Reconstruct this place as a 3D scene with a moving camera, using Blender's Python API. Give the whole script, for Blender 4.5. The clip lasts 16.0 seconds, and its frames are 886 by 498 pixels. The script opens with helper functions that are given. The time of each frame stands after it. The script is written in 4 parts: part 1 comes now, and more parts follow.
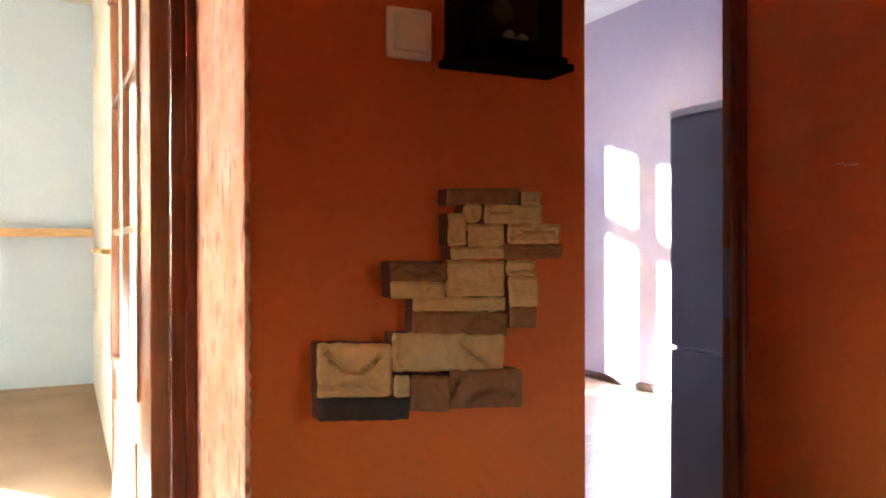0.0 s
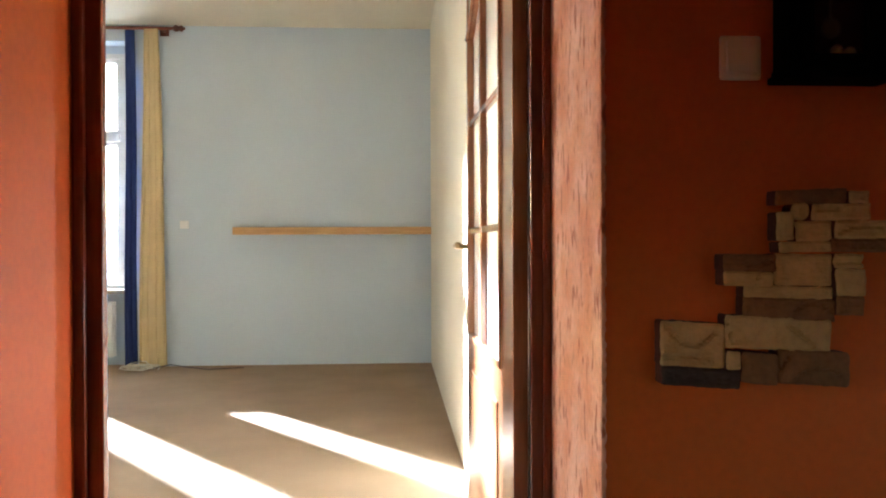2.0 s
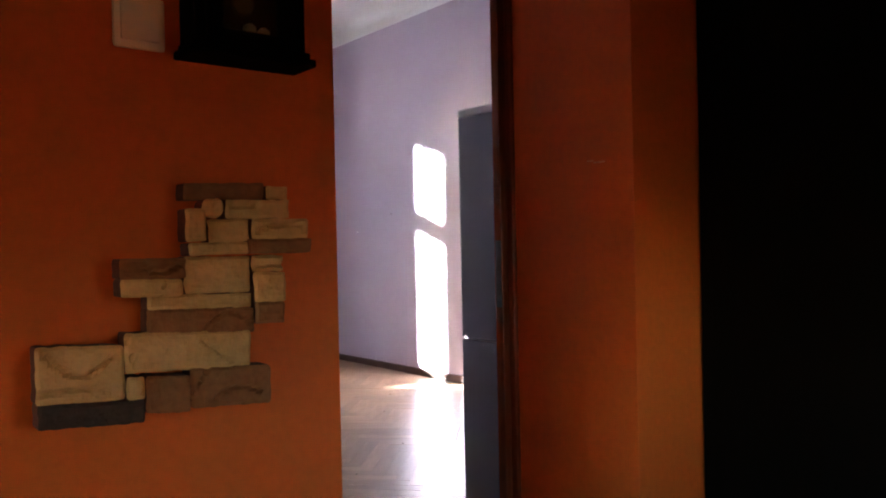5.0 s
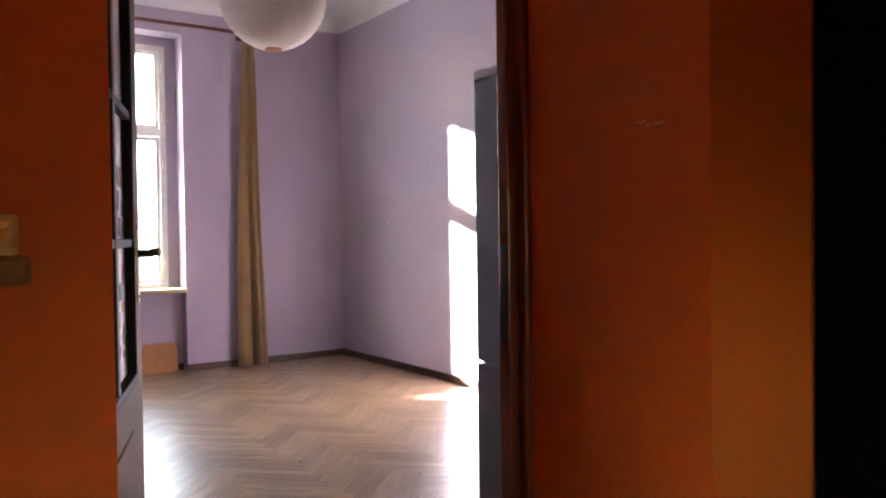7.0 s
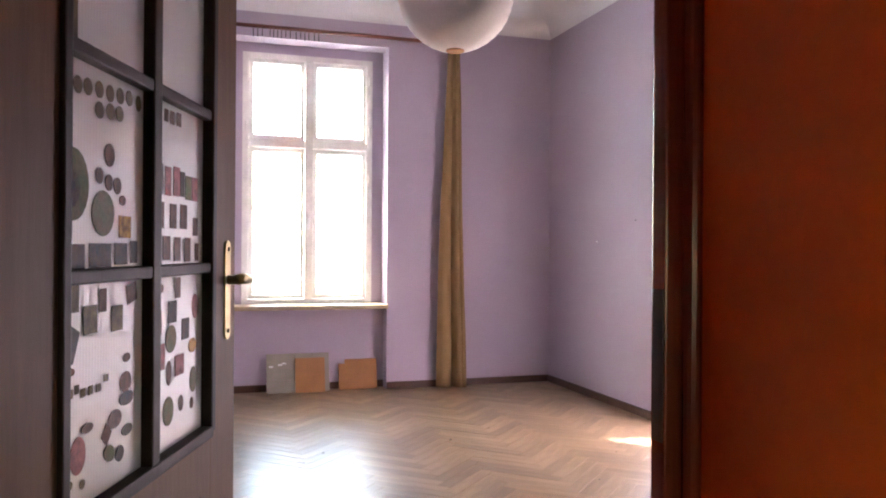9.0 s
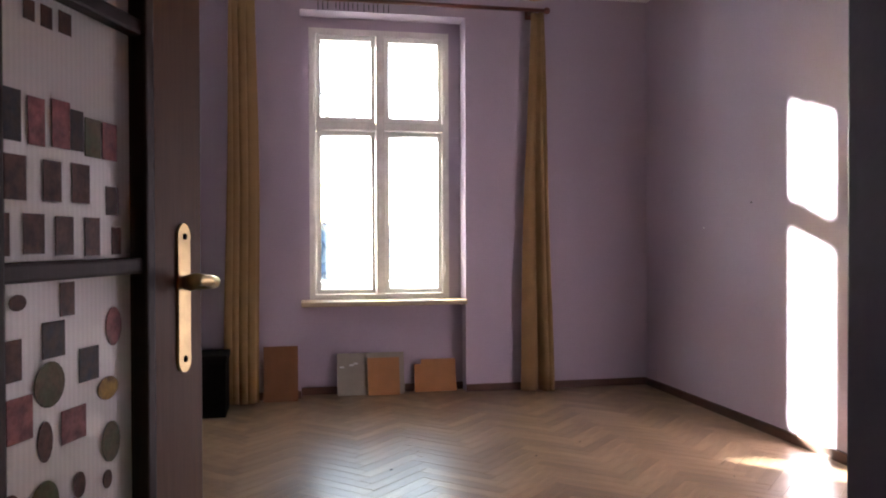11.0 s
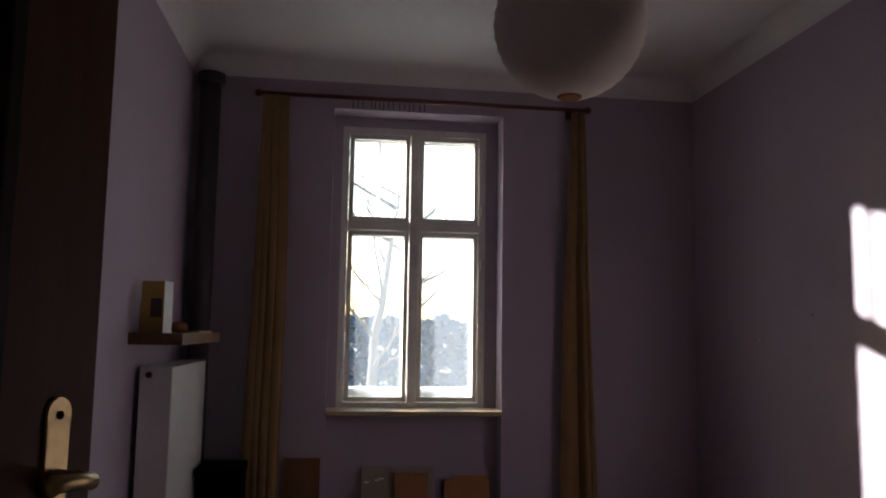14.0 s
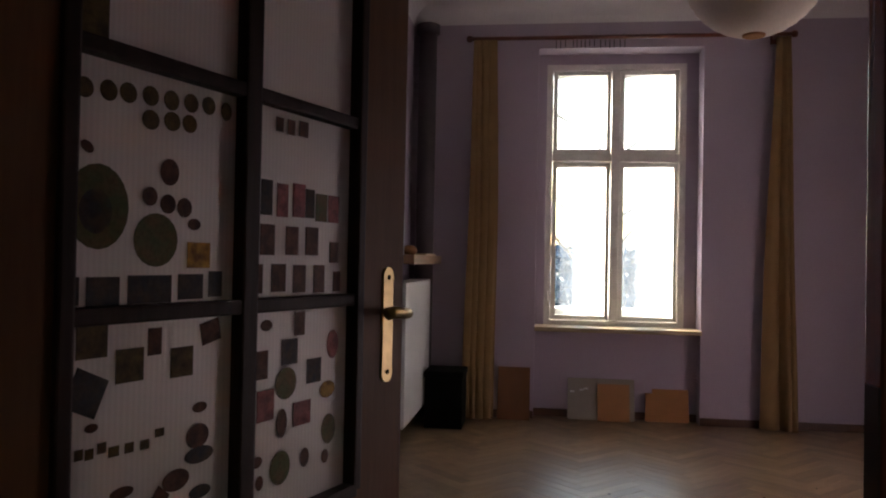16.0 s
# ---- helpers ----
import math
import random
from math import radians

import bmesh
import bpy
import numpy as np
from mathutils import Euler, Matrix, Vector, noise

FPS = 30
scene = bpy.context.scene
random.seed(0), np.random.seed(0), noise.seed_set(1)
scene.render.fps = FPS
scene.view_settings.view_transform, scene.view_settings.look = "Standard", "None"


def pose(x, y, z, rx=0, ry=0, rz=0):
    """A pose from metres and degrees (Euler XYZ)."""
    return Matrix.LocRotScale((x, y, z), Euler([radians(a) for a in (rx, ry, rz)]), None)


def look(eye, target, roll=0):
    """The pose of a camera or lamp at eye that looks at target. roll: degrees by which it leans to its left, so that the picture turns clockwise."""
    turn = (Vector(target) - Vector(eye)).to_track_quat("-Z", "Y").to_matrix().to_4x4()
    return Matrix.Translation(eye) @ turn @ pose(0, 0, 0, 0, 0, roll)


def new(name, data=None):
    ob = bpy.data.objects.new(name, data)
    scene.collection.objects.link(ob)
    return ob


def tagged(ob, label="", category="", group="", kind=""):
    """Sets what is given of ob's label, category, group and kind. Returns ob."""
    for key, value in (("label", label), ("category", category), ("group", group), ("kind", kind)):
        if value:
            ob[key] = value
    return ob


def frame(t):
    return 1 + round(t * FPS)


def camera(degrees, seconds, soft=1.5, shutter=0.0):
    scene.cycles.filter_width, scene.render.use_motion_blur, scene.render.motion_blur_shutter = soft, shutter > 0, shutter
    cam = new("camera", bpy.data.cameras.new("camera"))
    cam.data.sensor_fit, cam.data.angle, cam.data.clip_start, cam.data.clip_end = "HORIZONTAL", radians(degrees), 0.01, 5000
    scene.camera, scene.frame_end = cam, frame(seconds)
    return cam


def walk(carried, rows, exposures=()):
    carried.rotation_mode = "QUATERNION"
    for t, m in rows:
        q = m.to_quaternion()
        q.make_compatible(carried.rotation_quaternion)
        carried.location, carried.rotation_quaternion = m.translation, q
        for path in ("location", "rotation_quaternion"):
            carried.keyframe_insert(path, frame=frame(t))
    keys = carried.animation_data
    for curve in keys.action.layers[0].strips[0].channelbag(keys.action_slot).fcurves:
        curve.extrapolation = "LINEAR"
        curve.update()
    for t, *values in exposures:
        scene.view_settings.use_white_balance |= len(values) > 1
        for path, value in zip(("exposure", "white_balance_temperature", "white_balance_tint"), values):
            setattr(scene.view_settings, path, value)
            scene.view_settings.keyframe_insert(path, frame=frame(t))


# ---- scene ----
cam = camera(59.4, 16.0, soft=2.0)
PATH = [
    (0, (-4.486, -7.781, 1.244), (-3.612, -5.982, 1.238), -0.1),
    (0.5, (-4.564, -7.867, 1.239), (-3.921, -5.973, 1.236), 0.1),
    (1, (-4.602, -7.963, 1.236), (-4.268, -5.991, 1.228), 0.2),
    (1.5, (-4.628, -8.025, 1.246), (-4.469, -6.031, 1.23), -0.3),
    (2, (-4.639, -8.057, 1.243), (-4.514, -6.061, 1.228), -0.2),
    (2.5, (-4.63, -8.026, 1.242), (-4.398, -6.039, 1.224), -0.4),
    (3, (-4.592, -8.002, 1.242), (-4.128, -6.057, 1.217), -0.5),
    (3.5, (-4.537, -7.994, 1.244), (-3.81, -6.131, 1.213), -0.4),
    (4, (-4.489, -7.983, 1.246), (-3.512, -6.239, 1.22), -0.6),
    (4.5, (-4.46, -7.95, 1.243), (-3.28, -6.335, 1.223), -0.8),
    (4.7, (-4.436, -7.921, 1.233), (-3.187, -6.36, 1.221), -1.2),
    (6.8, (-3.805, -7.421, 1.26), (-2.631, -5.802, 1.21), -1.3),
    (7, (-3.764, -7.37, 1.263), (-2.634, -5.721, 1.223), -0.8),
    (7.5, (-3.603, -7.294, 1.271), (-2.656, -5.532, 1.249), 0.1),
    (8, (-3.479, -7.233, 1.27), (-2.705, -5.389, 1.268), -0.4),
    (8.5, (-3.401, -7.143, 1.284), (-2.724, -5.261, 1.303), 0.4),
    (9, (-3.325, -7.003, 1.293), (-2.719, -5.097, 1.294), 0.4),
    (11.3, (-3.062, -6.285, 1.283), (-2.698, -4.32, 1.262), -0.2),
    (11.5, (-3.031, -6.232, 1.287), (-2.684, -4.262, 1.282), -0.2),
    (12, (-2.930, -6.293, 1.329), (-2.657, -4.314, 1.378), 0.4),
    (12.5, (-2.945, -6.157, 1.357), (-2.669, -4.181, 1.488), 0.9),
    (13, (-2.956, -6.105, 1.378), (-2.664, -4.139, 1.599), 0.9),
    (13.5, (-2.947, -6.086, 1.395), (-2.652, -4.125, 1.651), 0.9),
    (14, (-2.95, -6.103, 1.389), (-2.683, -4.133, 1.603), 0.9),
    (14.5, (-2.923, -6.267, 1.349), (-2.709, -4.284, 1.475), 0.6),
    (15, (-2.966, -6.408, 1.331), (-2.799, -4.416, 1.406), 0.5),
    (15.5, (-2.982, -6.523, 1.326), (-2.969, -4.524, 1.377), 0.9),
    (16, (-2.956, -6.672, 1.325), (-3.209, -4.689, 1.355), 1.1),
]
EXPOSURES = [(0.0, 6.35, 5400, 9), (0.5, 6.05, 5400, 9), (1.0, 5.55, 5400, 9), (1.5, 5.25, 5400, 9), (3.0, 4.75, 5400, 9), (4.0, 5.5, 5500, 9), (4.7, 5.65, 5600, 9), (7.0, 5.75, 6000, 9), (8.0, 5.9, 6100, 9), (9.2, 5.95, 6100, 9), (11.3, 4.45, 6300, 9), (12.0, 3.55, 6300, 9), (13.5, 2.65, 6300, 9), (14.5, 2.65, 6300, 9), (15.5, 3.05, 6500, 9), (16.0, 3.7, 6800, 9)]
walk(cam, [(t, look(eye, target, roll)) for t, eye, target, roll in PATH], EXPOSURES)

# ---- light: low winter sun, hazy sky ----
SUN_WAY = Vector((1.75, -2.15, -0.745)).normalized()
world = bpy.data.worlds.new("world")
scene.world = world
world.use_nodes = True
sky = world.node_tree.nodes.new("ShaderNodeTexSky")
sky.sky_type = "NISHITA"
sky.sun_disc = False
sky.sun_elevation = math.asin(-SUN_WAY.z)
sky.sun_rotation = math.atan2(-SUN_WAY.x, -SUN_WAY.y)
sky.dust_density = 2.0
sky.air_density = 1.2
world.node_tree.links.new(sky.outputs[0], world.node_tree.nodes["Background"].inputs[0])
world.node_tree.nodes["Background"].inputs[1].default_value = 0.085
sun = new("sun", bpy.data.lights.new("sun", "SUN"))
sun.data.energy, sun.data.angle, sun.data.color = 5.0, radians(1.3), (1.0, 0.95, 0.89)
sun.matrix_world = look((0, 0, 0), SUN_WAY)


# ---- materials ----
def mat(name, color, rough=0.6, metal=0.0, vary=0.12, scale=6.0, fine=60.0, bump=0.1, second=None, spec=0.5):
    """A surface with broad stains and fine grain; second: a colour worn in by patches."""
    m = bpy.data.materials.new(name)
    m.use_nodes = True
    nt = m.node_tree
    b = nt.nodes["Principled BSDF"]
    b.inputs["Roughness"].default_value, b.inputs["Metallic"].default_value = rough, metal
    b.inputs["Specular IOR Level"].default_value = spec
    co = nt.nodes.new("ShaderNodeTexCoord").outputs["Object"]
    n1, n2 = nt.nodes.new("ShaderNodeTexNoise"), nt.nodes.new("ShaderNodeTexNoise")
    for n, s in ((n1, scale), (n2, fine)):
        n.inputs["Scale"].default_value, n.inputs["Detail"].default_value = s, 5.0
        nt.links.new(co, n.inputs["Vector"])
    mx = nt.nodes.new("ShaderNodeMix")
    mx.data_type = "RGBA"
    r = nt.nodes.new("ShaderNodeValToRGB")
    r.color_ramp.elements[0].position, r.color_ramp.elements[1].position = 0.35, 0.68
    nt.links.new(n1.outputs[0], r.inputs[0])
    nt.links.new(r.outputs[0], mx.inputs["Factor"])
    dark = tuple(c * (1 - vary) for c in color)
    mx.inputs["A"].default_value = (*(second or dark), 1)
    mx.inputs["B"].default_value = (*color, 1)
    mf = nt.nodes.new("ShaderNodeMix")
    mf.data_type, mf.blend_type = "RGBA", "MULTIPLY"
    mf.inputs["Factor"].default_value = min(1.0, vary * 2)
    nt.links.new(mx.outputs["Result"], mf.inputs["A"])
    g = nt.nodes.new("ShaderNodeValToRGB")
    g.color_ramp.elements[0].color, g.color_ramp.elements[0].position = (0.6, 0.6, 0.6, 1), 0.3
    g.color_ramp.elements[1].position = 0.6
    nt.links.new(n2.outputs[0], g.inputs[0])
    nt.links.new(g.outputs[0], mf.inputs["B"])
    nt.links.new(mf.outputs["Result"], b.inputs["Base Color"])
    bp = nt.nodes.new("ShaderNodeBump")
    bp.inputs["Strength"].default_value, bp.inputs["Distance"].default_value = bump, 0.004
    nt.links.new(n2.outputs[0], bp.inputs["Height"])
    nt.links.new(bp.outputs[0], b.inputs["Normal"])
    return m


def wood(name, color, dark, rough=0.4, stretch=(14, 14, 1.2), each=0.0, spec=0.5, island=False):
    """Timber with grain along local z; each: how much one piece differs from the next."""
    m = mat(name, color, rough, vary=0.1, second=dark, scale=3.0, fine=12.0, bump=0.06, spec=spec)
    nt = m.node_tree
    mp = nt.nodes.new("ShaderNodeMapping")
    mp.inputs["Scale"].default_value = stretch
    co = [n for n in nt.nodes if n.bl_idname == "ShaderNodeTexCoord"][0]
    nt.links.new(co.outputs["Object"], mp.inputs["Vector"])
    for n in nt.nodes:
        if n.bl_idname == "ShaderNodeTexNoise":
            nt.links.new(mp.outputs[0], n.inputs["Vector"])
    if each:
        info, hsv = nt.nodes.new("ShaderNodeNewGeometry" if island else "ShaderNodeObjectInfo"), nt.nodes.new("ShaderNodeHueSaturation")
        rng = nt.nodes.new("ShaderNodeMapRange")
        rng.inputs["To Min"].default_value, rng.inputs["To Max"].default_value = 1 - each, 1 + each
        nt.links.new(info.outputs["Random Per Island" if island else "Random"], rng.inputs["Value"])
        nt.links.new(rng.outputs[0], hsv.inputs["Value"])
        b = nt.nodes["Principled BSDF"]
        nt.links.new(b.inputs["Base Color"].links[0].from_socket, hsv.inputs["Color"])
        nt.links.new(hsv.outputs[0], b.inputs["Base Color"])
    return m


M_PURPLE = mat("lavender_paint", (0.44, 0.368, 0.44), 0.75, vary=0.05, scale=1.2, bump=0.08)
M_WHITE = mat("white_ceiling_paint", (0.78, 0.77, 0.76), 0.8, vary=0.05, scale=1.5)
M_GREY = mat("pale_grey_paint", (0.55, 0.63, 0.70), 0.8, vary=0.05, scale=1.2)
M_CREAM = mat("cream_paint", (0.80, 0.76, 0.62), 0.75, vary=0.05, scale=1.2)
M_ORANGE = mat("orange_paint", (0.62, 0.130, 0.009), 0.6, vary=0.10, scale=1.5, fine=50, bump=0.12, spec=0.25)
M_WORN = mat("worn_orange_plaster", (0.78, 0.46, 0.32), 0.8, vary=0.2, scale=7.0, fine=70.0, bump=0.5, second=(0.66, 0.27, 0.12))
pits = M_WORN.node_tree
pit, squash, dark_pit, pit_mix = (pits.nodes.new("ShaderNode" + k) for k in ("TexNoise", "Mapping", "ValToRGB", "Mix"))
squash.inputs["Scale"].default_value = (1, 1, 0.35)
pit.inputs["Scale"].default_value, pit.inputs["Detail"].default_value = 42.0, 3.0
dark_pit.color_ramp.elements[0].position, dark_pit.color_ramp.elements[1].position = 0.57, 0.66
pit_mix.data_type = "RGBA"
pit_mix.inputs["B"].default_value = (0.36, 0.10, 0.035, 1)
base = pits.nodes["Principled BSDF"].inputs["Base Color"]
pits.links.new(pits.nodes.new("ShaderNodeTexCoord").outputs["Object"], squash.inputs["Vector"])
pits.links.new(squash.outputs[0], pit.inputs["Vector"])
pits.links.new(pit.outputs[0], dark_pit.inputs[0])
pits.links.new(dark_pit.outputs[0], pit_mix.inputs["Factor"])
pits.links.new(base.links[0].from_socket, pit_mix.inputs["A"])
pits.links.new(pit_mix.outputs["Result"], base)
M_CASING = wood("red_brown_varnished_wood", (0.21, 0.052, 0.018), (0.14, 0.034, 0.012), 0.25)
M_DOOR = wood("dark_brown_door_veneer", (0.135, 0.068, 0.032), (0.115, 0.056, 0.026), 0.5, spec=0.12)
M_DOOR_RED = wood("red_brown_glossy_door", (0.34, 0.16, 0.075), (0.25, 0.105, 0.045), 0.2, spec=0.8)
M_MUNTIN = wood("very_dark_muntin_wood", (0.028, 0.014, 0.009), (0.016, 0.008, 0.005), 0.5, spec=0.15)
M_BRASS = mat("aged_brass", (0.42, 0.32, 0.15), 0.34, metal=1.0, vary=0.15, scale=30, bump=0.03)
M_TARNISH = mat("tarnished_dark_brass", (0.10, 0.07, 0.03), 0.4, metal=1.0, vary=0.2, scale=30, bump=0.03)
M_FRAME = mat("old_white_window_paint", (0.82, 0.80, 0.75), 0.5, vary=0.12, scale=8, bump=0.15)
M_SILL = mat("cream_window_sill", (0.48, 0.38, 0.23), 0.45, vary=0.12, scale=6)
M_BASE = wood("dark_brown_baseboard", (0.10, 0.045, 0.022), (0.06, 0.026, 0.014), 0.4, (1.2, 1.2, 14))
M_CURTAIN = mat("ochre_curtain_cloth", (0.29, 0.18, 0.075), 0.9, vary=0.15, scale=5, fine=220, bump=0.2)
M_CURTAIN2 = mat("pale_yellow_curtain_cloth", (0.66, 0.52, 0.27), 0.9, vary=0.12, scale=5, fine=220, bump=0.2)
M_BLUE = mat("navy_curtain_cloth", (0.02, 0.04, 0.16), 0.9, vary=0.15, scale=5, fine=220, bump=0.2)
M_ROD = wood("red_brown_rod_wood", (0.17, 0.045, 0.022), (0.10, 0.026, 0.014), 0.35, (1.2, 14, 14))
M_PAPER = mat("white_rice_paper", (0.80, 0.74, 0.64), 0.9, vary=0.06, scale=8, fine=90, bump=0.3)
M_ENAMEL = mat("white_enamel", (0.80, 0.80, 0.78), 0.3, vary=0.04, scale=4)
M_OCHRE = mat("ochre_card", (0.50, 0.32, 0.08), 0.7, vary=0.1, scale=12)
M_SHELF = wood("brown_shelf_wood", (0.22, 0.11, 0.045), (0.14, 0.07, 0.03), 0.4, (14, 1.2, 14))
M_CARDDARK = mat("dark_cardboard", (0.20, 0.09, 0.035), 0.85, vary=0.12, scale=8, fine=90)
M_CARD = mat("brown_cardboard", (0.42, 0.20, 0.075), 0.85, vary=0.12, scale=8, fine=90)
M_GREYCARD = mat("grey_cardboard", (0.34, 0.31, 0.25), 0.8, vary=0.12, scale=8, fine=90)
M_PINE = wood("light_pine_shelf", (0.62, 0.38, 0.15), (0.48, 0.27, 0.10), 0.5, (1.2, 14, 14))
M_CARPET = mat("brown_carpet", (0.37, 0.26, 0.165), 0.95, vary=0.15, scale=2.5, fine=300, bump=0.4)
# unseen hall floor, its wood lightened to bounce light upwards
M_HALLFLOOR = wood("hall_floorboards", (0.42, 0.28, 0.16), (0.32, 0.20, 0.11), 0.45, (14, 1.2, 14))
M_PARQUET = wood("oak_parquet", (0.31, 0.21, 0.122), (0.22, 0.145, 0.082), 0.36, (6, 0.9, 6), each=0.24, spec=0.7)
M_PARQUET_REST = wood("oak_parquet_rest", (0.31, 0.21, 0.122), (0.22, 0.145, 0.082), 0.36, (3, 3, 3), each=0.24, spec=0.7, island=True)
M_FRIDGE = mat("dark_grey_steel", (0.10, 0.10, 0.115), 0.35, metal=0.3, vary=0.05, scale=2)
M_FRIDGETOP = mat("light_grey_plastic", (0.36, 0.36, 0.38), 0.45, vary=0.05, scale=4)
M_SWITCH = mat("ivory_plastic", (0.68, 0.62, 0.50), 0.35, vary=0.04, scale=10, bump=0.02)
# shared black, deepened so the added wardrobe reads as a dark corner
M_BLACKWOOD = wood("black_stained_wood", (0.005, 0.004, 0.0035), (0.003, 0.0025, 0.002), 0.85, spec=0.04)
M_STONE = mat("beige_split_stone", (0.64, 0.41, 0.17), 0.85, vary=0.16, scale=14, fine=70, bump=0.8)
M_STONE2 = mat("brown_split_stone", (0.30, 0.135, 0.05), 0.85, vary=0.25, scale=14, fine=70, bump=0.8)
M_STONE3 = mat("dark_stone_edge", (0.06, 0.035, 0.028), 0.85, vary=0.25, scale=14, fine=70, bump=0.8)
# red-brown darkened to put shade on the stones' sides
M_STONE_SHADE = mat("shade_brown_stone_side", (0.09, 0.022, 0.012), 0.9, vary=0.25, scale=20, fine=90, bump=0.5)
M_DARK = mat("dark_pipe_paint", (0.06, 0.045, 0.05), 0.6, vary=0.1)
# ground colour raised so that it throws more light into the rooms
M_GROUND = mat("pale_bounce_ground", (0.52, 0.53, 0.52), 0.95, vary=0.3, scale=0.5, fine=8)
# blue in the hedge colour paints the haze in front of it
M_HEDGE = mat("haze_tinted_hedge", (0.03, 0.08, 0.15), 0.95, vary=0.3, scale=2)
M_BARK = mat("grey_bark", (0.16, 0.13, 0.11), 0.9, vary=0.3, scale=8, bump=0.6)


def worn_gloss(m, low, high):
    """Varnish worn unevenly: the gloss changes in broad, soft patches across the floor."""
    nt = m.node_tree
    n, r = nt.nodes.new("ShaderNodeTexNoise"), nt.nodes.new("ShaderNodeMapRange")
    n.inputs["Scale"].default_value, n.inputs["Detail"].default_value = 2.2, 3.0
    nt.links.new(nt.nodes.new("ShaderNodeNewGeometry").outputs["Position"], n.inputs["Vector"])
    r.inputs["From Min"].default_value, r.inputs["From Max"].default_value = 0.2, 0.8
    r.inputs["To Min"].default_value, r.inputs["To Max"].default_value = low, high
    nt.links.new(n.outputs[0], r.inputs["Value"])
    nt.links.new(r.outputs[0], nt.nodes["Principled BSDF"].inputs["Roughness"])


for m in (M_PARQUET, M_PARQUET_REST):
    worn_gloss(m, 0.30, 0.40)


def glass(name, rough, dust, color=(1, 1, 1), ribs=0.0):
    """Window glass with a film of dust that catches the light; ribs: reeded relief."""
    m = bpy.data.materials.new(name)
    m.use_nodes = True
    nt = m.node_tree
    nt.nodes.remove(nt.nodes["Principled BSDF"])
    out = nt.nodes["Material Output"]
    gl, tr, mx = nt.nodes.new("ShaderNodeBsdfGlossy"), nt.nodes.new("ShaderNodeBsdfTransparent"), nt.nodes.new("ShaderNodeMixShader")
    du, mx2 = nt.nodes.new("ShaderNodeBsdfTranslucent"), nt.nodes.new("ShaderNodeMixShader")
    du.inputs["Color"].default_value = (0.74, 0.82, 0.92, 1)
    gl.inputs["Roughness"].default_value = 0.26 if ribs else 0.03
    tr.inputs["Color"].default_value = (*color, 1)
    if rough:
        tr = nt.nodes.new("ShaderNodeBsdfRefraction")
        tr.inputs["Roughness"].default_value, tr.inputs["IOR"].default_value = rough, 1.06
        tr.inputs["Color"].default_value = (*color, 1)
    fr = nt.nodes.new("ShaderNodeFresnel")
    fr.inputs["IOR"].default_value = 1.6 if ribs else 1.45
    nt.links.new(fr.outputs[0], mx.inputs[0])
    nt.links.new(tr.outputs[0], mx.inputs[1])
    nt.links.new(gl.outputs[0], mx.inputs[2])
    mx2.inputs[0].default_value = dust
    if ribs:
        # frosted face: scatters light from both sides
        fa, both = nt.nodes.new("ShaderNodeBsdfDiffuse"), nt.nodes.new("ShaderNodeMixShader")
        fa.inputs["Color"].default_value = du.inputs["Color"].default_value = (0.95, 0.93, 0.92, 1)
        nt.links.new(du.outputs[0], both.inputs[1])
        nt.links.new(fa.outputs[0], both.inputs[2])
        both.inputs[0].default_value = 0.8
    nt.links.new(mx.outputs[0], mx2.inputs[1])
    nt.links.new((both if ribs else du).outputs[0], mx2.inputs[2])
    nt.links.new(mx2.outputs[0], out.inputs["Surface"])
    if ribs:
        # the polished ribs gleam over the frosting
        sheen = nt.nodes.new("ShaderNodeMixShader")
        nt.links.new(fr.outputs[0], sheen.inputs[0])
        nt.links.new(tr.outputs[0], mx2.inputs[1])
        nt.links.new(mx2.outputs[0], sheen.inputs[1])
        nt.links.new(gl.outputs[0], sheen.inputs[2])
        nt.links.new(sheen.outputs[0], out.inputs["Surface"])
        wv, bp = nt.nodes.new("ShaderNodeTexWave"), nt.nodes.new("ShaderNodeBump")
        wv.inputs["Scale"].default_value, wv.inputs["Distortion"].default_value = ribs, 2.5
        wv.inputs["Detail Scale"].default_value = 0.4
        mp = nt.nodes.new("ShaderNodeMapping")
        mp.inputs["Scale"].default_value = (1, 1, 0.10)
        nt.links.new(nt.nodes.new("ShaderNodeTexCoord").outputs["Object"], mp.inputs[0])
        nt.links.new(mp.outputs[0], wv.inputs["Vector"])
        bp.inputs["Strength"].default_value, bp.inputs["Distance"].default_value = 0.3, 0.0015
        nt.links.new(wv.outputs[0], bp.inputs["Height"])
        for n in (gl, du):
            nt.links.new(bp.outputs[0], n.inputs["Normal"])
        rg = nt.nodes.new("ShaderNodeMapRange")
        rg.inputs["To Min"].default_value, rg.inputs["To Max"].default_value = dust * 0.97, dust * 1.03
        nt.links.new(wv.outputs[0], rg.inputs["Value"])
        nt.links.new(rg.outputs[0], mx2.inputs[0])
    return m


M_GLASS = glass("dusty_window_glass", 0.0, 0.021, (0.97, 0.99, 1.0))
M_REEDED = glass("reeded_door_glass", 0.0, 0.94, (0.99, 0.99, 1.0), ribs=34.0)


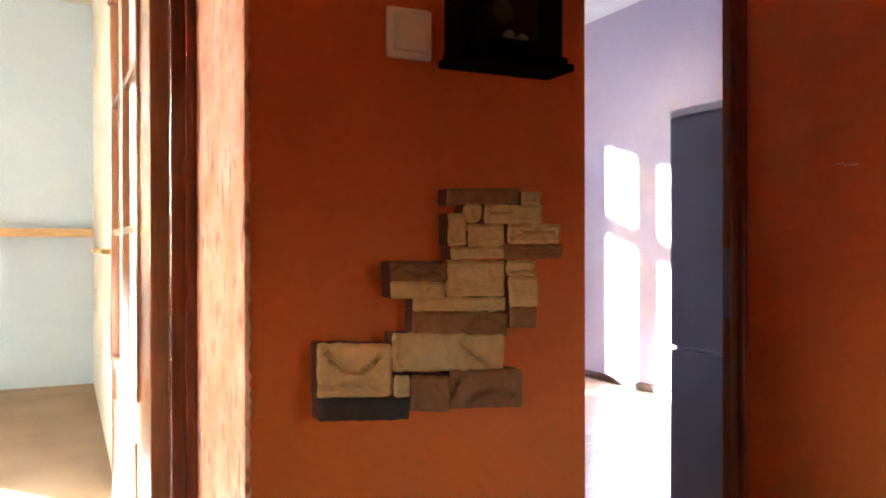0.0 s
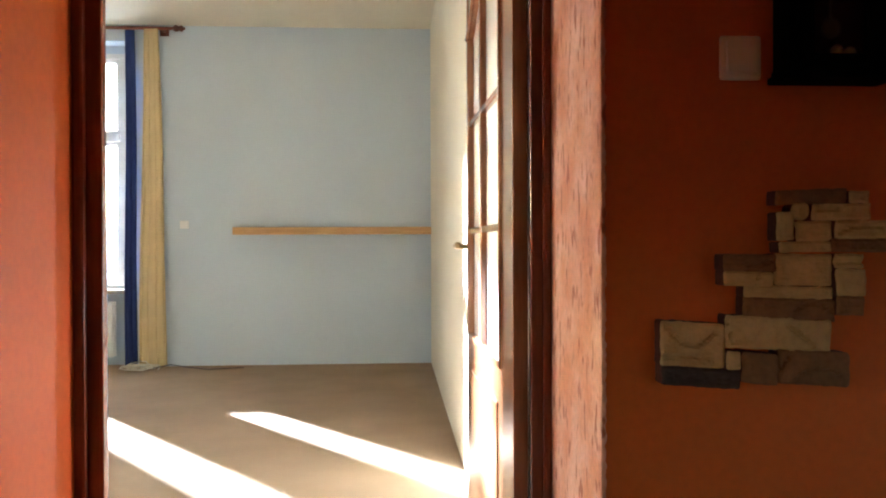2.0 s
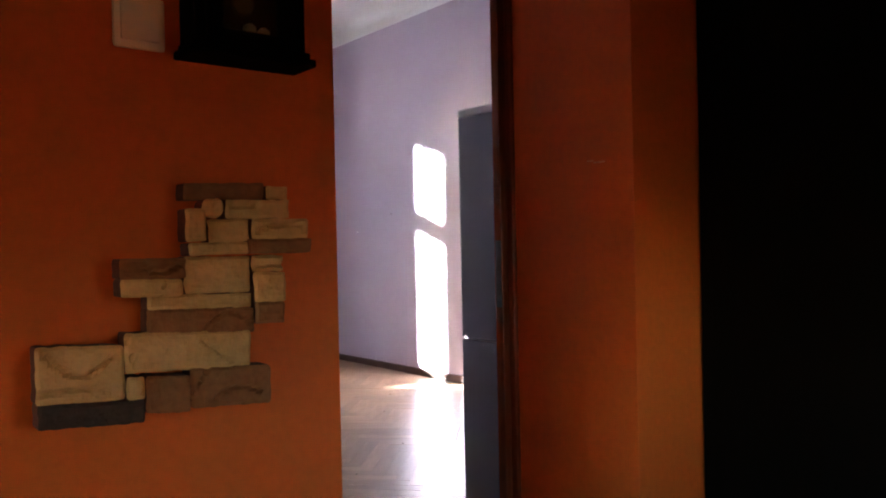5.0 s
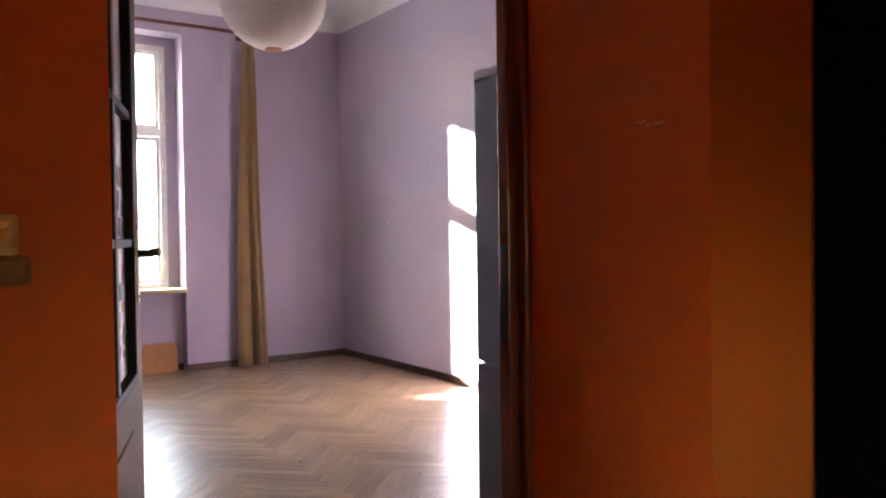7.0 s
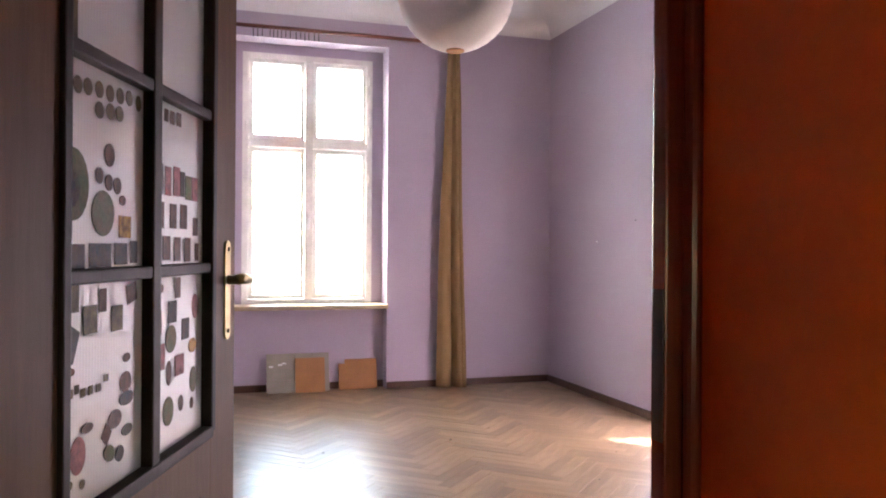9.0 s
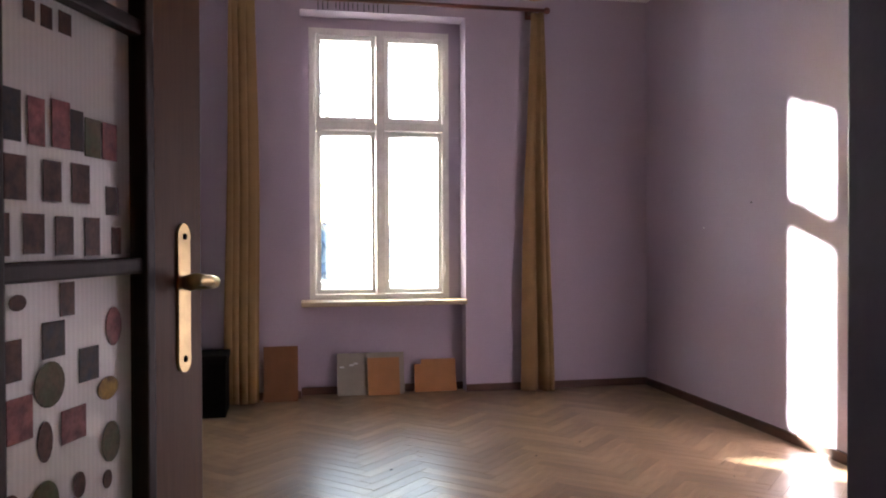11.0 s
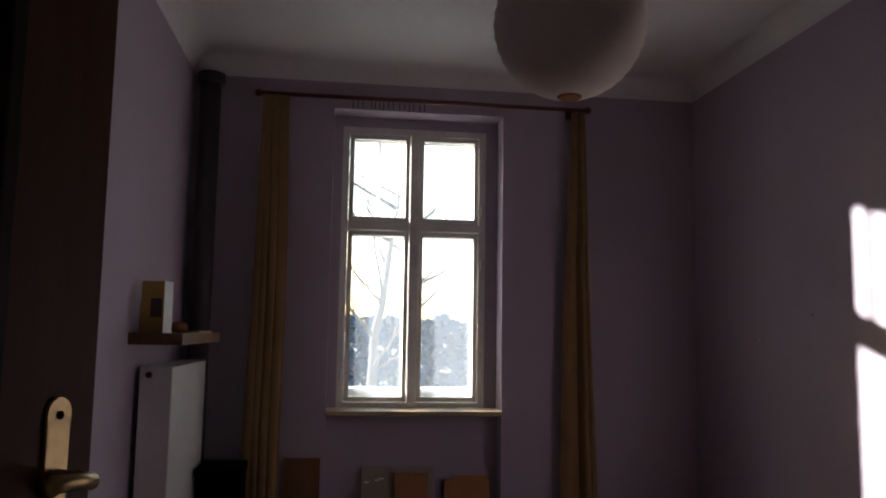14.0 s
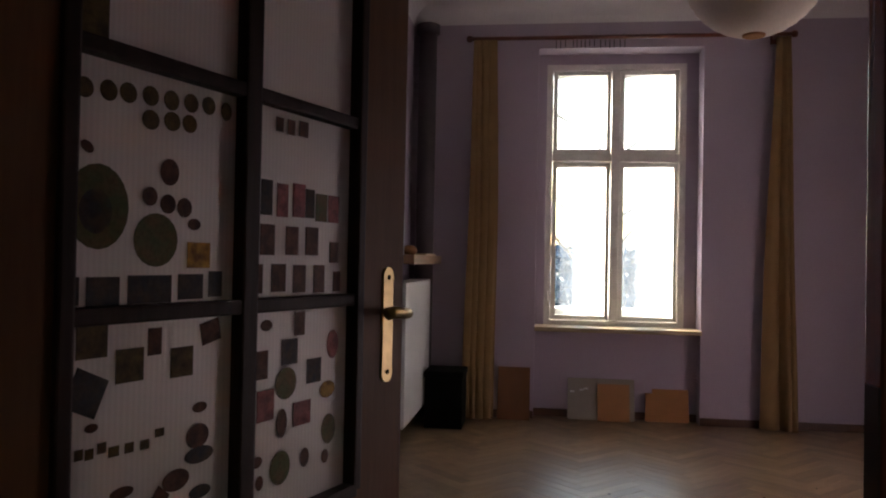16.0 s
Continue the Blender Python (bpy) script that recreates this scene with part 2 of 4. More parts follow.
# ---- builders ----
def box(bm, x0, x1, y0, y1, z0, z1, bevel=0.0):
    vs = bmesh.ops.create_cube(bm, size=1.0, matrix=Matrix.Translation(((x0 + x1) / 2, (y0 + y1) / 2, (z0 + z1) / 2)) @ Matrix.Diagonal((abs(x1 - x0), abs(y1 - y0), abs(z1 - z0), 1)))["verts"]
    if bevel:
        es = list({e for v in vs for e in v.link_edges})
        bmesh.ops.bevel(bm, geom=es, offset=bevel, segments=2, affect="EDGES", profile=0.6)
    return bm


def boxes(*rows, bevel=0.0):
    bm = bmesh.new()
    for r in rows:
        box(bm, *r, bevel=bevel)
    return bm


def lathe(profile, steps=32, axis="z"):
    """A turned shape from (radius, height) pairs."""
    bm = bmesh.new()
    rings = []
    for r, h in profile:
        rings.append([bm.verts.new((r * math.cos(2 * math.pi * k / steps), r * math.sin(2 * math.pi * k / steps), h)) for k in range(steps)])
    for a, b in zip(rings, rings[1:]):
        for k in range(steps):
            bm.faces.new((a[k], a[(k + 1) % steps], b[(k + 1) % steps], b[k]))
    for ring in (rings[0], rings[-1]):
        bm.faces.new(ring)
    if axis == "x":
        bmesh.ops.rotate(bm, verts=bm.verts, matrix=Matrix.Rotation(radians(90), 3, "Y"))
    elif axis == "y":
        bmesh.ops.rotate(bm, verts=bm.verts, matrix=Matrix.Rotation(radians(-90), 3, "X"))
    bmesh.ops.recalc_face_normals(bm, faces=bm.faces)
    return bm


def moved(bm, x=0, y=0, z=0):
    bmesh.ops.translate(bm, verts=bm.verts, vec=(x, y, z))
    return bm


def tube(points, radius, steps=10):
    """A pipe swept along points; radius may be a list."""
    bm = bmesh.new()
    pts = [Vector(p) for p in points]
    rings = []
    for k, p in enumerate(pts):
        d = (pts[min(k + 1, len(pts) - 1)] - pts[max(k - 1, 0)]).normalized()
        side = d.cross(Vector((0.13, 0.31, 0.94)) if abs(d.z) < 0.9 else Vector((1, 0.2, 0))).normalized()
        up = side.cross(d)
        r = radius[k] if isinstance(radius, (list, tuple)) else radius
        rings.append([bm.verts.new(p + r * (math.cos(2 * math.pi * j / steps) * side + math.sin(2 * math.pi * j / steps) * up)) for j in range(steps)])
    for a, b in zip(rings, rings[1:]):
        for j in range(steps):
            bm.faces.new((a[j], a[(j + 1) % steps], b[(j + 1) % steps], b[j]))
    bm.faces.new(rings[0]), bm.faces.new(rings[-1])
    bmesh.ops.recalc_face_normals(bm, faces=bm.faces)
    return bm


def mesh_of(name, bm, material, smooth=False):
    me = bpy.data.meshes.new(name)
    bm.to_mesh(me)
    bm.free()
    me.materials.append(material)
    if smooth:
        for p in me.polygons:
            p.use_smooth = True
    return me


def part(name, bm, material, parent, label="", smooth=False):
    ob = new(name, mesh_of(name, bm, material, smooth))
    ob.parent = parent
    return tagged(ob, label) if label else ob


def thing(name, label, category, m=None, group=""):
    ob = new(name)
    ob.empty_display_size = 0.1
    if m:
        ob.matrix_world = m
    return tagged(ob, label, category, group)


def setting(name, bm, material, label, category, smooth=False):
    return tagged(new(name, mesh_of(name, bm, material, smooth)), label, category, kind="structure")


# ---- structure ----
XP0, XP1 = -4.26, -4.095      # partition between the rooms
YH, YR = -6.58, -6.055       # thick door wall: hall face, room face
ZC = 3.52                    # ceilings
LX = -12.6                   # far side of the grey room

for piece in ((-4.165, -3.01, 0, 0.55, -0.1, ZC), (-1.64, 0.2, 0, 0.55, -0.1, ZC), (-3.01, -1.64, 0, 0.55, 3.155, ZC), (-3.01, -1.64, 0.14, 0.55, -0.1, 0.745), (-3.01, -2.935, 0.22, 0.55, 0.745, 3.155), (-1.74, -1.64, 0.22, 0.55, 0.745, 3.155), (-2.935, -1.74, 0.22, 0.55, 3.07, 3.155)):
    setting("wall_north_purple", boxes(piece), M_PURPLE, "lavender painted outside wall with a deep window niche", "wall")
for x0, x1 in ((LX - 0.2, -12.14), (-10.71, -9.50), (-8.63, -8.24), (-7.33, -4.165)):
    setting("wall_north_grey", boxes((x0, x1, 0, 0.55, -0.1, ZC)), M_GREY, "pale grey painted outside wall beside a window niche", "wall")
for x0, x1, a, b in ((-12.14, -10.71, -12.06, -10.80), (-9.50, -8.63, -9.42, -8.72), (-8.24, -7.33, -8.16, -7.42)):
    for piece in ((x0, x1, 0, 0.55, 3.30, ZC), (x0, x1, 0.14, 0.55, -0.1, 0.745), (x0, a, 0.22, 0.55, 0.745, 3.30), (b, x1, 0.22, 0.55, 0.745, 3.30), (a, b, 0.22, 0.55, 3.22, 3.30)):
        setting("wall_north_grey", boxes(piece), M_GREY, "pale grey painted outside wall around a window niche", "wall")
setting("wall_partition_purple", boxes((-4.165, XP1, YR, 0, -0.1, ZC)), M_PURPLE, "lavender painted partition wall", "wall")
setting("wall_partition_cream", boxes((XP0, -4.165, YR, 0, -0.1, ZC)), M_CREAM, "cream painted partition wall", "wall")
setting("wall_east", boxes((0, 0.2, YR, 0, -0.1, ZC)), M_PURPLE, "lavender painted side wall with sun on it", "wall")
setting("wall_west", boxes((LX - 0.2, LX, YR, 0, -0.1, ZC)), M_GREY, "pale grey painted side wall", "wall")
setting("wall_stone_pier", boxes((-4.236, -3.605, YH, YR - 0.012, -0.1, ZC)), M_ORANGE, "orange painted pier between two doorways", "wall")
setting("wall_worn_reveal", boxes((-4.24, -4.236, YH + 0.004, YR - 0.012, -0.1, ZC)), M_WORN, "worn orange plaster on the doorway reveal", "wall")
edge_rnd = random.Random(31)
edge = bmesh.new()
last = None
for k in range(361):
    z = ZC * k / 360
    a, b = edge_rnd.uniform(0.001, 0.0035), edge_rnd.uniform(0.001, 0.0035)
    ring = [edge.verts.new(p) for p in ((-4.2365, YH + 0.012, z), (-4.2415 - 0.3 * a, YH + 0.004, z), (-4.240, YH - a, z), (-4.236 + b, YH - 0.0025, z), (-4.236 + 2.2 * b, YH + 0.001, z))]
    for q in range(4) if last else ():
        edge.faces.new((last[q], ring[q], ring[q + 1], last[q + 1]))
    last = ring
bmesh.ops.recalc_face_normals(edge, faces=edge.faces)
setting("trim_chipped_corner", edge, M_WORN, "chipped plaster along the corner of the pier", "plaster edge")
setting("wall_hall_right", boxes((-2.67, 0.2, YH + 0.02, YR - 0.012, -0.1, ZC)), M_ORANGE, "orange painted thick hall wall beside a doorway", "wall")
setting("wall_hall_left", boxes((-6.6, -5.425, YH, YR - 0.012, -0.1, ZC)), M_ORANGE, "orange painted thick hall wall", "wall")
setting("wall_over_doors", boxes((-5.425, -4.24, YH, YR - 0.012, 2.38, ZC), (-3.605, -2.67, YH, YR - 0.012, 2.38, ZC)), M_ORANGE, "orange painted lintels over the doorways", "wall")
setting("wall_south_purple", boxes((XP1, -3.605, YR - 0.012, YR, -0.1, ZC), (-2.67, 0, YR - 0.012, YR, -0.1, ZC), (-3.605, -2.67, YR - 0.012, YR, 2.38, ZC)), M_PURPLE, "lavender painted wall around the doorway", "wall")
setting("wall_south_cream", boxes((LX, -5.425, YR - 0.012, YR, -0.1, ZC), (-4.29, XP0, YR - 0.012, YR, -0.1, ZC), (-5.425, -4.29, YR - 0.012, YR, 2.38, ZC)), M_CREAM, "cream painted wall around the doorway", "wall")
# both openings are added out of view to light the orange walls
setting("wall_hall_south", boxes((-6.8, -2.85, -8.9, -8.7, -0.1, ZC), (-2.4, 0.4, -8.9, -8.7, -0.1, ZC), (-2.85, -2.4, -8.9, -8.7, -0.1, 0.95), (-2.85, -2.4, -8.9, -8.7, 1.45, ZC)), M_ORANGE, "unseen orange hall wall with a low opening added for light", "wall")
setting("wall_hall_west", boxes((-6.8, -6.6, -8.7, -7.9, -0.1, ZC), (-6.8, -6.6, -6.75, YR, -0.1, ZC), (-6.8, -6.6, -7.9, -6.75, -0.1, 0.9), (-6.8, -6.6, -7.9, -6.75, 1.38, ZC)), M_CREAM, "unseen hall end wall, cream for bounce, with an opening added for light", "wall")
# cream on the unseen end walls serves as a reflector
setting("wall_hall_east", boxes((0.2, 0.4, -8.7, YR, -0.1, ZC)), M_CREAM, "unseen hall end wall, made cream to bounce light", "wall")
setting("ceiling_purple_room", boxes((-4.165, 0.2, YR, 0.5, ZC, ZC + 0.2)), M_WHITE, "white painted ceiling", "ceiling")
setting("ceiling_grey_room", boxes((LX - 0.2, -4.165, YR, 0.5, ZC - 0.06, ZC + 0.2)), M_CREAM, "cream painted ceiling", "ceiling")
setting("ceiling_hall", boxes((-6.8, 0.4, -8.9, YR, ZC, ZC + 0.2)), M_WHITE, "white painted hall ceiling", "ceiling")
setting("floor_hall", boxes((-6.8, 0.4, -8.9, YR, -0.2, 0)), M_HALLFLOOR, "unseen brown wooden hall floor, lightened to bounce light", "floor")
setting("floor_grey_room", boxes((LX - 0.2, -4.165, YR, 0.14, -0.2, 0)), M_CARPET, "brown carpeted floor with sun on it", "floor")


def cove(x0, x1, y0, y1, z0, z1, depth):
    """A hollow moulding round a room, just under the ceiling."""
    bm = bmesh.new()
    loops = []
    for k in range(9):
        a = k / 8 * math.pi / 2
        d, z = depth * (1 - math.cos(a)), z0 + (z1 - z0) * math.sin(a)
        loops.append([bm.verts.new(p) for p in ((x0 + d, y0 + d, z), (x1 - d, y0 + d, z), (x1 - d, y1 - d, z), (x0 + d, y1 - d, z))])
    for a, b in zip(loops, loops[1:]):
        for k in range(4):
            bm.faces.new((a[k], b[k], b[(k + 1) % 4], a[(k + 1) % 4]))
    return bm


setting("trim_cove", cove(XP1 + 0.001, -0.001, YR + 0.001, -0.001, 3.37, ZC - 0.002, 0.17), M_WHITE, "white hollow ceiling moulding", "moulding")
setting("baseboard_north", boxes((XP1, -3.012, -0.018, 0, 0, 0.065), (-1.64, 0, -0.018, 0, 0, 0.065), (-3.01, -1.64, 0.122, 0.14, 0, 0.065), bevel=0.004), M_BASE, "dark brown wooden baseboard", "baseboard")
setting("baseboard_east", boxes((-0.018, 0, YR, -0.02, 0, 0.065), bevel=0.004), M_BASE, "dark brown wooden baseboard", "baseboard")
setting("baseboard_west", boxes((XP1, XP1 + 0.018, YR, -0.02, 0, 0.065), bevel=0.004), M_BASE, "dark brown wooden baseboard", "baseboard")
setting("floor_purple_room", boxes((-4.165, 0.2, YR, 0.14, -0.2, -0.012)), M_BASE, "dark ground under the parquet", "floor")



# ---- windows ----
def casement_window(name, x0, x1, z0, z1, zt, label, pair=True):
    """A double box window: outer frame, mullion, transom, four sashes with panes."""
    w = tagged(new(name), label, "window", kind="structure")
    xm = (x0 + x1) / 2
    part("window_frame", boxes((x0, x0 + 0.055, 0.22, 0.40, z0, z1), (x1 - 0.055, x1, 0.22, 0.40, z0, z1), (x0 + 0.055, x1 - 0.055, 0.22, 0.40, z1 - 0.05, z1), (x0 + 0.055, x1 - 0.055, 0.22, 0.40, z0, z0 + 0.04)), M_FRAME, w)
    if pair:
        part("mullion", boxes((xm - 0.035, xm + 0.035, 0.205, 0.40, z0 + 0.04, z1 - 0.05), bevel=0.008), M_FRAME, w)
    for a, b in ((x0 + 0.055, xm - 0.035), (xm + 0.035, x1 - 0.055)) if pair else ((x0 + 0.055, x1 - 0.055),):
        part("transom", boxes((a, b, 0.205, 0.40, zt - 0.035, zt + 0.035), bevel=0.008), M_FRAME, w)
        for c, d in ((z0 + 0.04, zt - 0.035), (zt + 0.035, z1 - 0.05)):
            for y, s in ((0.235, 0.042), (0.36, 0.04)):
                sash = part("sash", boxes((a + 0.004, a + s, y, y + 0.03, c + 0.004, d - 0.004), (b - s, b - 0.004, y, y + 0.03, c + 0.004, d - 0.004), (a + s, b - s, y, y + 0.03, c + 0.004, c + s), (a + s, b - s, y, y + 0.03, d - s, d - 0.004)), M_FRAME, w)
                if y > 0.3 and c > zt:
                    part("glazing_bar", boxes(((a + b) / 2 - 0.014, (a + b) / 2 + 0.014, y, y + 0.03, c + s, d - s)), M_FRAME, sash)
                pane = part("pane", boxes((a + s - 0.004, b - s + 0.004, y + 0.013, y + 0.017, c + s - 0.004, d - s + 0.004)), M_GLASS, sash)
                pane.visible_shadow = False
    for z, h in (((z0 + zt) / 2, 0.10), ((zt + z1) / 2, 0.06)):
        part("window_handle", boxes((xm - 0.012, xm + 0.012, 0.185, 0.205, z - h / 2, z + h / 2), (xm - 0.008, xm + 0.008, 0.165, 0.185, z - 0.012, z + 0.012), bevel=0.003), M_ENAMEL, w, "white window catch")
    for z in (z0 + 0.25, zt - 0.3, zt + 0.15, z1 - 0.2):
        for x in (x0 + 0.03, x1 - 0.03):
            part("hinge", moved(lathe([(0.009, -0.04), (0.009, 0.04)], 8), x, 0.214, z), M_FRAME, w)
    return w


casement_window("window_1", -2.935, -1.74, 0.785, 3.07, 2.25, "old white wooden double casement window with four panes")
casement_window("window_2", -8.16, -7.42, 0.785, 3.22, 2.35, "old white wooden casement window in the grey room", False)
setting("window_sill_2", boxes((-8.24, -7.33, -0.07, 0.22, 0.745, 0.785), bevel=0.008), M_SILL, "cream painted window sill", "window sill")
casement_window("window_3", -9.42, -8.72, 0.785, 3.22, 2.35, "old white wooden casement window in the grey room", False)
setting("window_sill_3", boxes((-9.50, -8.63, -0.07, 0.22, 0.745, 0.785), bevel=0.008), M_SILL, "cream painted window sill", "window sill")
# extra window out of view, added to brighten the grey room
casement_window("window_unseen", -12.06, -10.80, 0.785, 3.22, 2.35, "old white wooden casement window in the grey room", True)
setting("window_sill_unseen", boxes((-12.14, -10.71, -0.07, 0.22, 0.745, 0.785), bevel=0.008), M_SILL, "cream painted window sill", "window sill")
# blocks added outside the sashes to trim the sun patch's lower edge
for x0, x1 in ((-2.935, -1.74), (-12.06, -10.80), (-9.42, -8.72), (-8.16, -7.42)):
    setting("sun_trim_ledge", boxes((x0, x1, 0.405, 0.60, 0.70, 0.925), bevel=0.006), M_FRAME, "white outer ledge added to cut off the lowest sunlight", "window ledge")
setting("window_sill_1", boxes((-3.01, -1.64, -0.07, 0.22, 0.745, 0.785), bevel=0.008), M_SILL, "cream painted window sill", "window sill")


def jambs(name, x0, x1, a, b, label):
    """Door lining: two jambs and a head, with stepped mouldings."""
    f = tagged(new(name), label, "door frame", kind="structure")
    for lo, hi, s in ((x0, a, 1), (b, x1, -1)):
        step = (hi - lo) * 0.45
        part("jamb", boxes((lo, hi, -6.085, YR + 0.004, 0, 2.34), bevel=0.004), M_CASING, f)
        j0, j1 = (lo, lo + step) if s > 0 else (hi - step, hi)
        part("moulding", boxes((j0, j1, -6.11, -6.085, 0, 2.34), bevel=0.008), M_CASING, f)
    part("head", boxes((x0, x1, -6.085, YR + 0.004, 2.34, 2.38), bevel=0.004), M_CASING, f)
    return f


jambs("door_frame_1", -3.605, -2.67, -3.565, -2.715, "dark red-brown varnished door frame")
frame_1 = bpy.data.objects["door_frame_1"]
part("strike_plate", boxes((-2.7165, -2.7145, -6.082, -6.058, 1.03, 1.24)), M_DARK, frame_1, "dark metal strike plate")
jambs("door_frame_2", -5.425, -4.24, -5.36, -4.29, "dark red-brown varnished door frame")


# ---- doors ----
def glazed_door(name, label, hinge, angle, W, H, gx, gz, material, bar):
    """A leaf hung at its left edge: stiles, rails, bars and reeded panes. gx: the glass's left side, middle and right side; gz: sills and bars upwards."""
    d = tagged(new(name), label, "door", kind="structure")
    d.matrix_world = pose(*hinge, 0, 0, angle)
    T = 0.02
    part("stile", boxes((0, gx[0], -T, T, 0.01, H), bevel=0.003), material, d)
    part("stile", boxes((gx[2], W, -T, T, 0.01, H), bevel=0.003), material, d)
    part("bottom_rail", boxes((gx[0], gx[2], -T, T, 0.01, gz[0])), material, d)
    part("bottom_panel", boxes((gx[0] + 0.06, gx[2] - 0.06, -T - 0.006, T + 0.006, 0.16, gz[0] - 0.12), bevel=0.005), material, d)
    part("top_rail", boxes((gx[0], gx[2], -T, T, gz[3], H)), material, d)
    for z in (gz[0], gz[3]):
        part("glazing_bead", boxes((gx[0], gx[2], -T - 0.008, T + 0.008, z - 0.012, z + 0.012), bevel=0.004), bar, d)
    for x in (gx[0], gx[2]):
        part("glazing_bead", boxes((x - 0.012, x + 0.012, -T - 0.008, T + 0.008, gz[0], gz[3]), bevel=0.004), bar, d)
    part("muntin", boxes((gx[1] - 0.018, gx[1] + 0.018, -T - 0.004, T + 0.004, gz[0], gz[3]), bevel=0.004), bar, d)
    panes = {}
    for i in (0, 1):
        for k in (0, 1, 2):
            a, b = gx[i], gx[i + 1]
            panes[i, k] = part("pane", boxes((a, b, -0.003, 0.003, gz[k], gz[k + 1])), M_REEDED, d)
            panes[i, k].visible_shadow = False
            if k:
                part("muntin", boxes((a, b, -T - 0.002, T + 0.002, gz[k] - 0.011, gz[k] + 0.011), bevel=0.004), bar, d)
    return d, panes


def lever_handle(door, x, z, reach):
    """Long brass back plates with screws, key hole and a curved lever on both faces."""
    for s in (-1, 1):
        y = s * 0.024
        bm = boxes((x - 0.02, x + 0.02, min(y, y - s * 0.005), max(y, y - s * 0.005), z - 0.116, z + 0.070), bevel=0.002)
        for e in (z - 0.116, z + 0.070):
            bm2 = moved(lathe([(0.02, -0.0025), (0.02, 0.0025)], 20, "y"), x, y - s * 0.0025, e)
            me = bpy.data.meshes.new("tmp")
            bm2.to_mesh(me)
            bm2.free()
            bm.from_mesh(me)
            bpy.data.meshes.remove(me)
        plate = part("handle_plate", bm, M_BRASS, door, "aged brass back plate")
        for e in (z - 0.116, z + 0.070):
            part("screw", moved(lathe([(0.005, 0), (0.005, 0.002)], 10, "y"), x, y if s > 0 else y - 0.002, e), M_BLACKWOOD, plate)
        pts = [(x, y, z), (x, y + s * 0.035, z), (x + reach * 0.12, y + s * 0.05, z + 0.002), (x + reach * 0.45, y + s * 0.052, z + 0.006), (x + reach * 0.8, y + s * 0.05, z + 0.008), (x + reach, y + s * 0.046, z + 0.004)]
        part("lever", tube(pts, [0.011, 0.010, 0.010, 0.009, 0.010, 0.012], 12), M_BRASS, door, "curved brass lever", smooth=True)


HINGE_P = (-3.564, -5.982, 0)
door_p, panes_p = glazed_door("door_1", "dark brown glazed door standing open, stickers on its reeded panes", HINGE_P, 70.85, 0.94, 2.30, (0.148, 0.466, 0.768), (0.90, 1.25, 1.575, 2.10), M_DOOR, M_MUNTIN)
lever_handle(door_p, 0.874, 1.22, -0.08)
door_l, panes_l = glazed_door("door_2", "brown glazed door standing open against the wall", (-4.303, -6.0, 0), 91.5, 1.02, 2.34, (0.20, 0.62, 0.95), (0.885, 1.29, 1.70, 2.24), M_DOOR_RED, M_DOOR_RED)
# ogee-shaped head of the glazing
bm = bmesh.new()
gx0, gx1 = 0.20, 0.95
lower = [(gx0 + (gx1 - gx0) * k / 24, 2.03 + 0.17 * (0.5 - 0.5 * math.cos(2 * math.pi * k / 24)) ** 0.8) for k in range(25)]
for y in (-0.024, 0.024):
    rim = [bm.verts.new((x, y, z)) for x, z in lower] + [bm.verts.new((x, y, 2.245)) for x, z in reversed(lower)]
    for k in range(24):
        bm.faces.new((rim[k], rim[k + 1], rim[48 - k], rim[49 - k]))
    if y < 0:
        front = rim
for k in range(24):
    bm.faces.new((front[k + 1], front[k], rim[k], rim[k + 1]))
bmesh.ops.recalc_face_normals(bm, faces=bm.faces)
part("arched_head", bm, M_DOOR_RED, door_l)
for y in (-0.028, 0.028):
    part("arch_bead", tube([(x, y, z) for x, z in lower], 0.008, 8), M_DOOR_RED, door_l, smooth=True)
lever_handle(door_l, 0.985, 1.23, -0.11)


def sticker(pane, kind, material, x, z, w, h, turn=0):
    """A thin print stuck on the hall side of a pane."""
    if kind == "disc":
        bm = lathe([(0.5, -0.0004), (0.5, 0.0004)], 20, "y")
    else:
        bm = boxes((-0.5, 0.5, -0.0004, 0.0004, -0.5, 0.5))
    bmesh.ops.scale(bm, verts=bm.verts, vec=(w, 1, h))
    bmesh.ops.rotate(bm, verts=bm.verts, matrix=Matrix.Rotation(radians(turn), 3, "Y"))
    part("sticker", moved(bm, x, -0.0045, z), material, pane)


def printed(name, color, other):
    return mat(name, color, 0.5, vary=0.3, scale=45, fine=160, bump=0.02, second=other, spec=0.12)


S_OLIVE = printed("olive_print", (0.16, 0.12, 0.05), (0.07, 0.05, 0.03))
S_GREEN = printed("green_print", (0.10, 0.13, 0.06), (0.16, 0.12, 0.06))
S_BROWN = printed("brown_print", (0.16, 0.075, 0.055), (0.07, 0.04, 0.035))
S_NAVY = printed("navy_print", (0.035, 0.045, 0.06), (0.08, 0.06, 0.05))
S_GOLD = printed("gold_print", (0.62, 0.38, 0.07), (0.20, 0.11, 0.03))
S_PINK = printed("pink_print", (0.48, 0.17, 0.18), (0.22, 0.10, 0.11))
sticker(panes_p[0, 1], "disc", S_OLIVE, 0.182, 1.524, 0.026, 0.025)
sticker(panes_p[0, 1], "disc", S_OLIVE, 0.217, 1.527, 0.026, 0.026)
sticker(panes_p[0, 1], "disc", S_OLIVE, 0.247, 1.530, 0.027, 0.026)
sticker(panes_p[0, 1], "disc", S_OLIVE, 0.283, 1.533, 0.027, 0.026)
sticker(panes_p[0, 1], "disc", S_OLIVE, 0.319, 1.534, 0.027, 0.027)
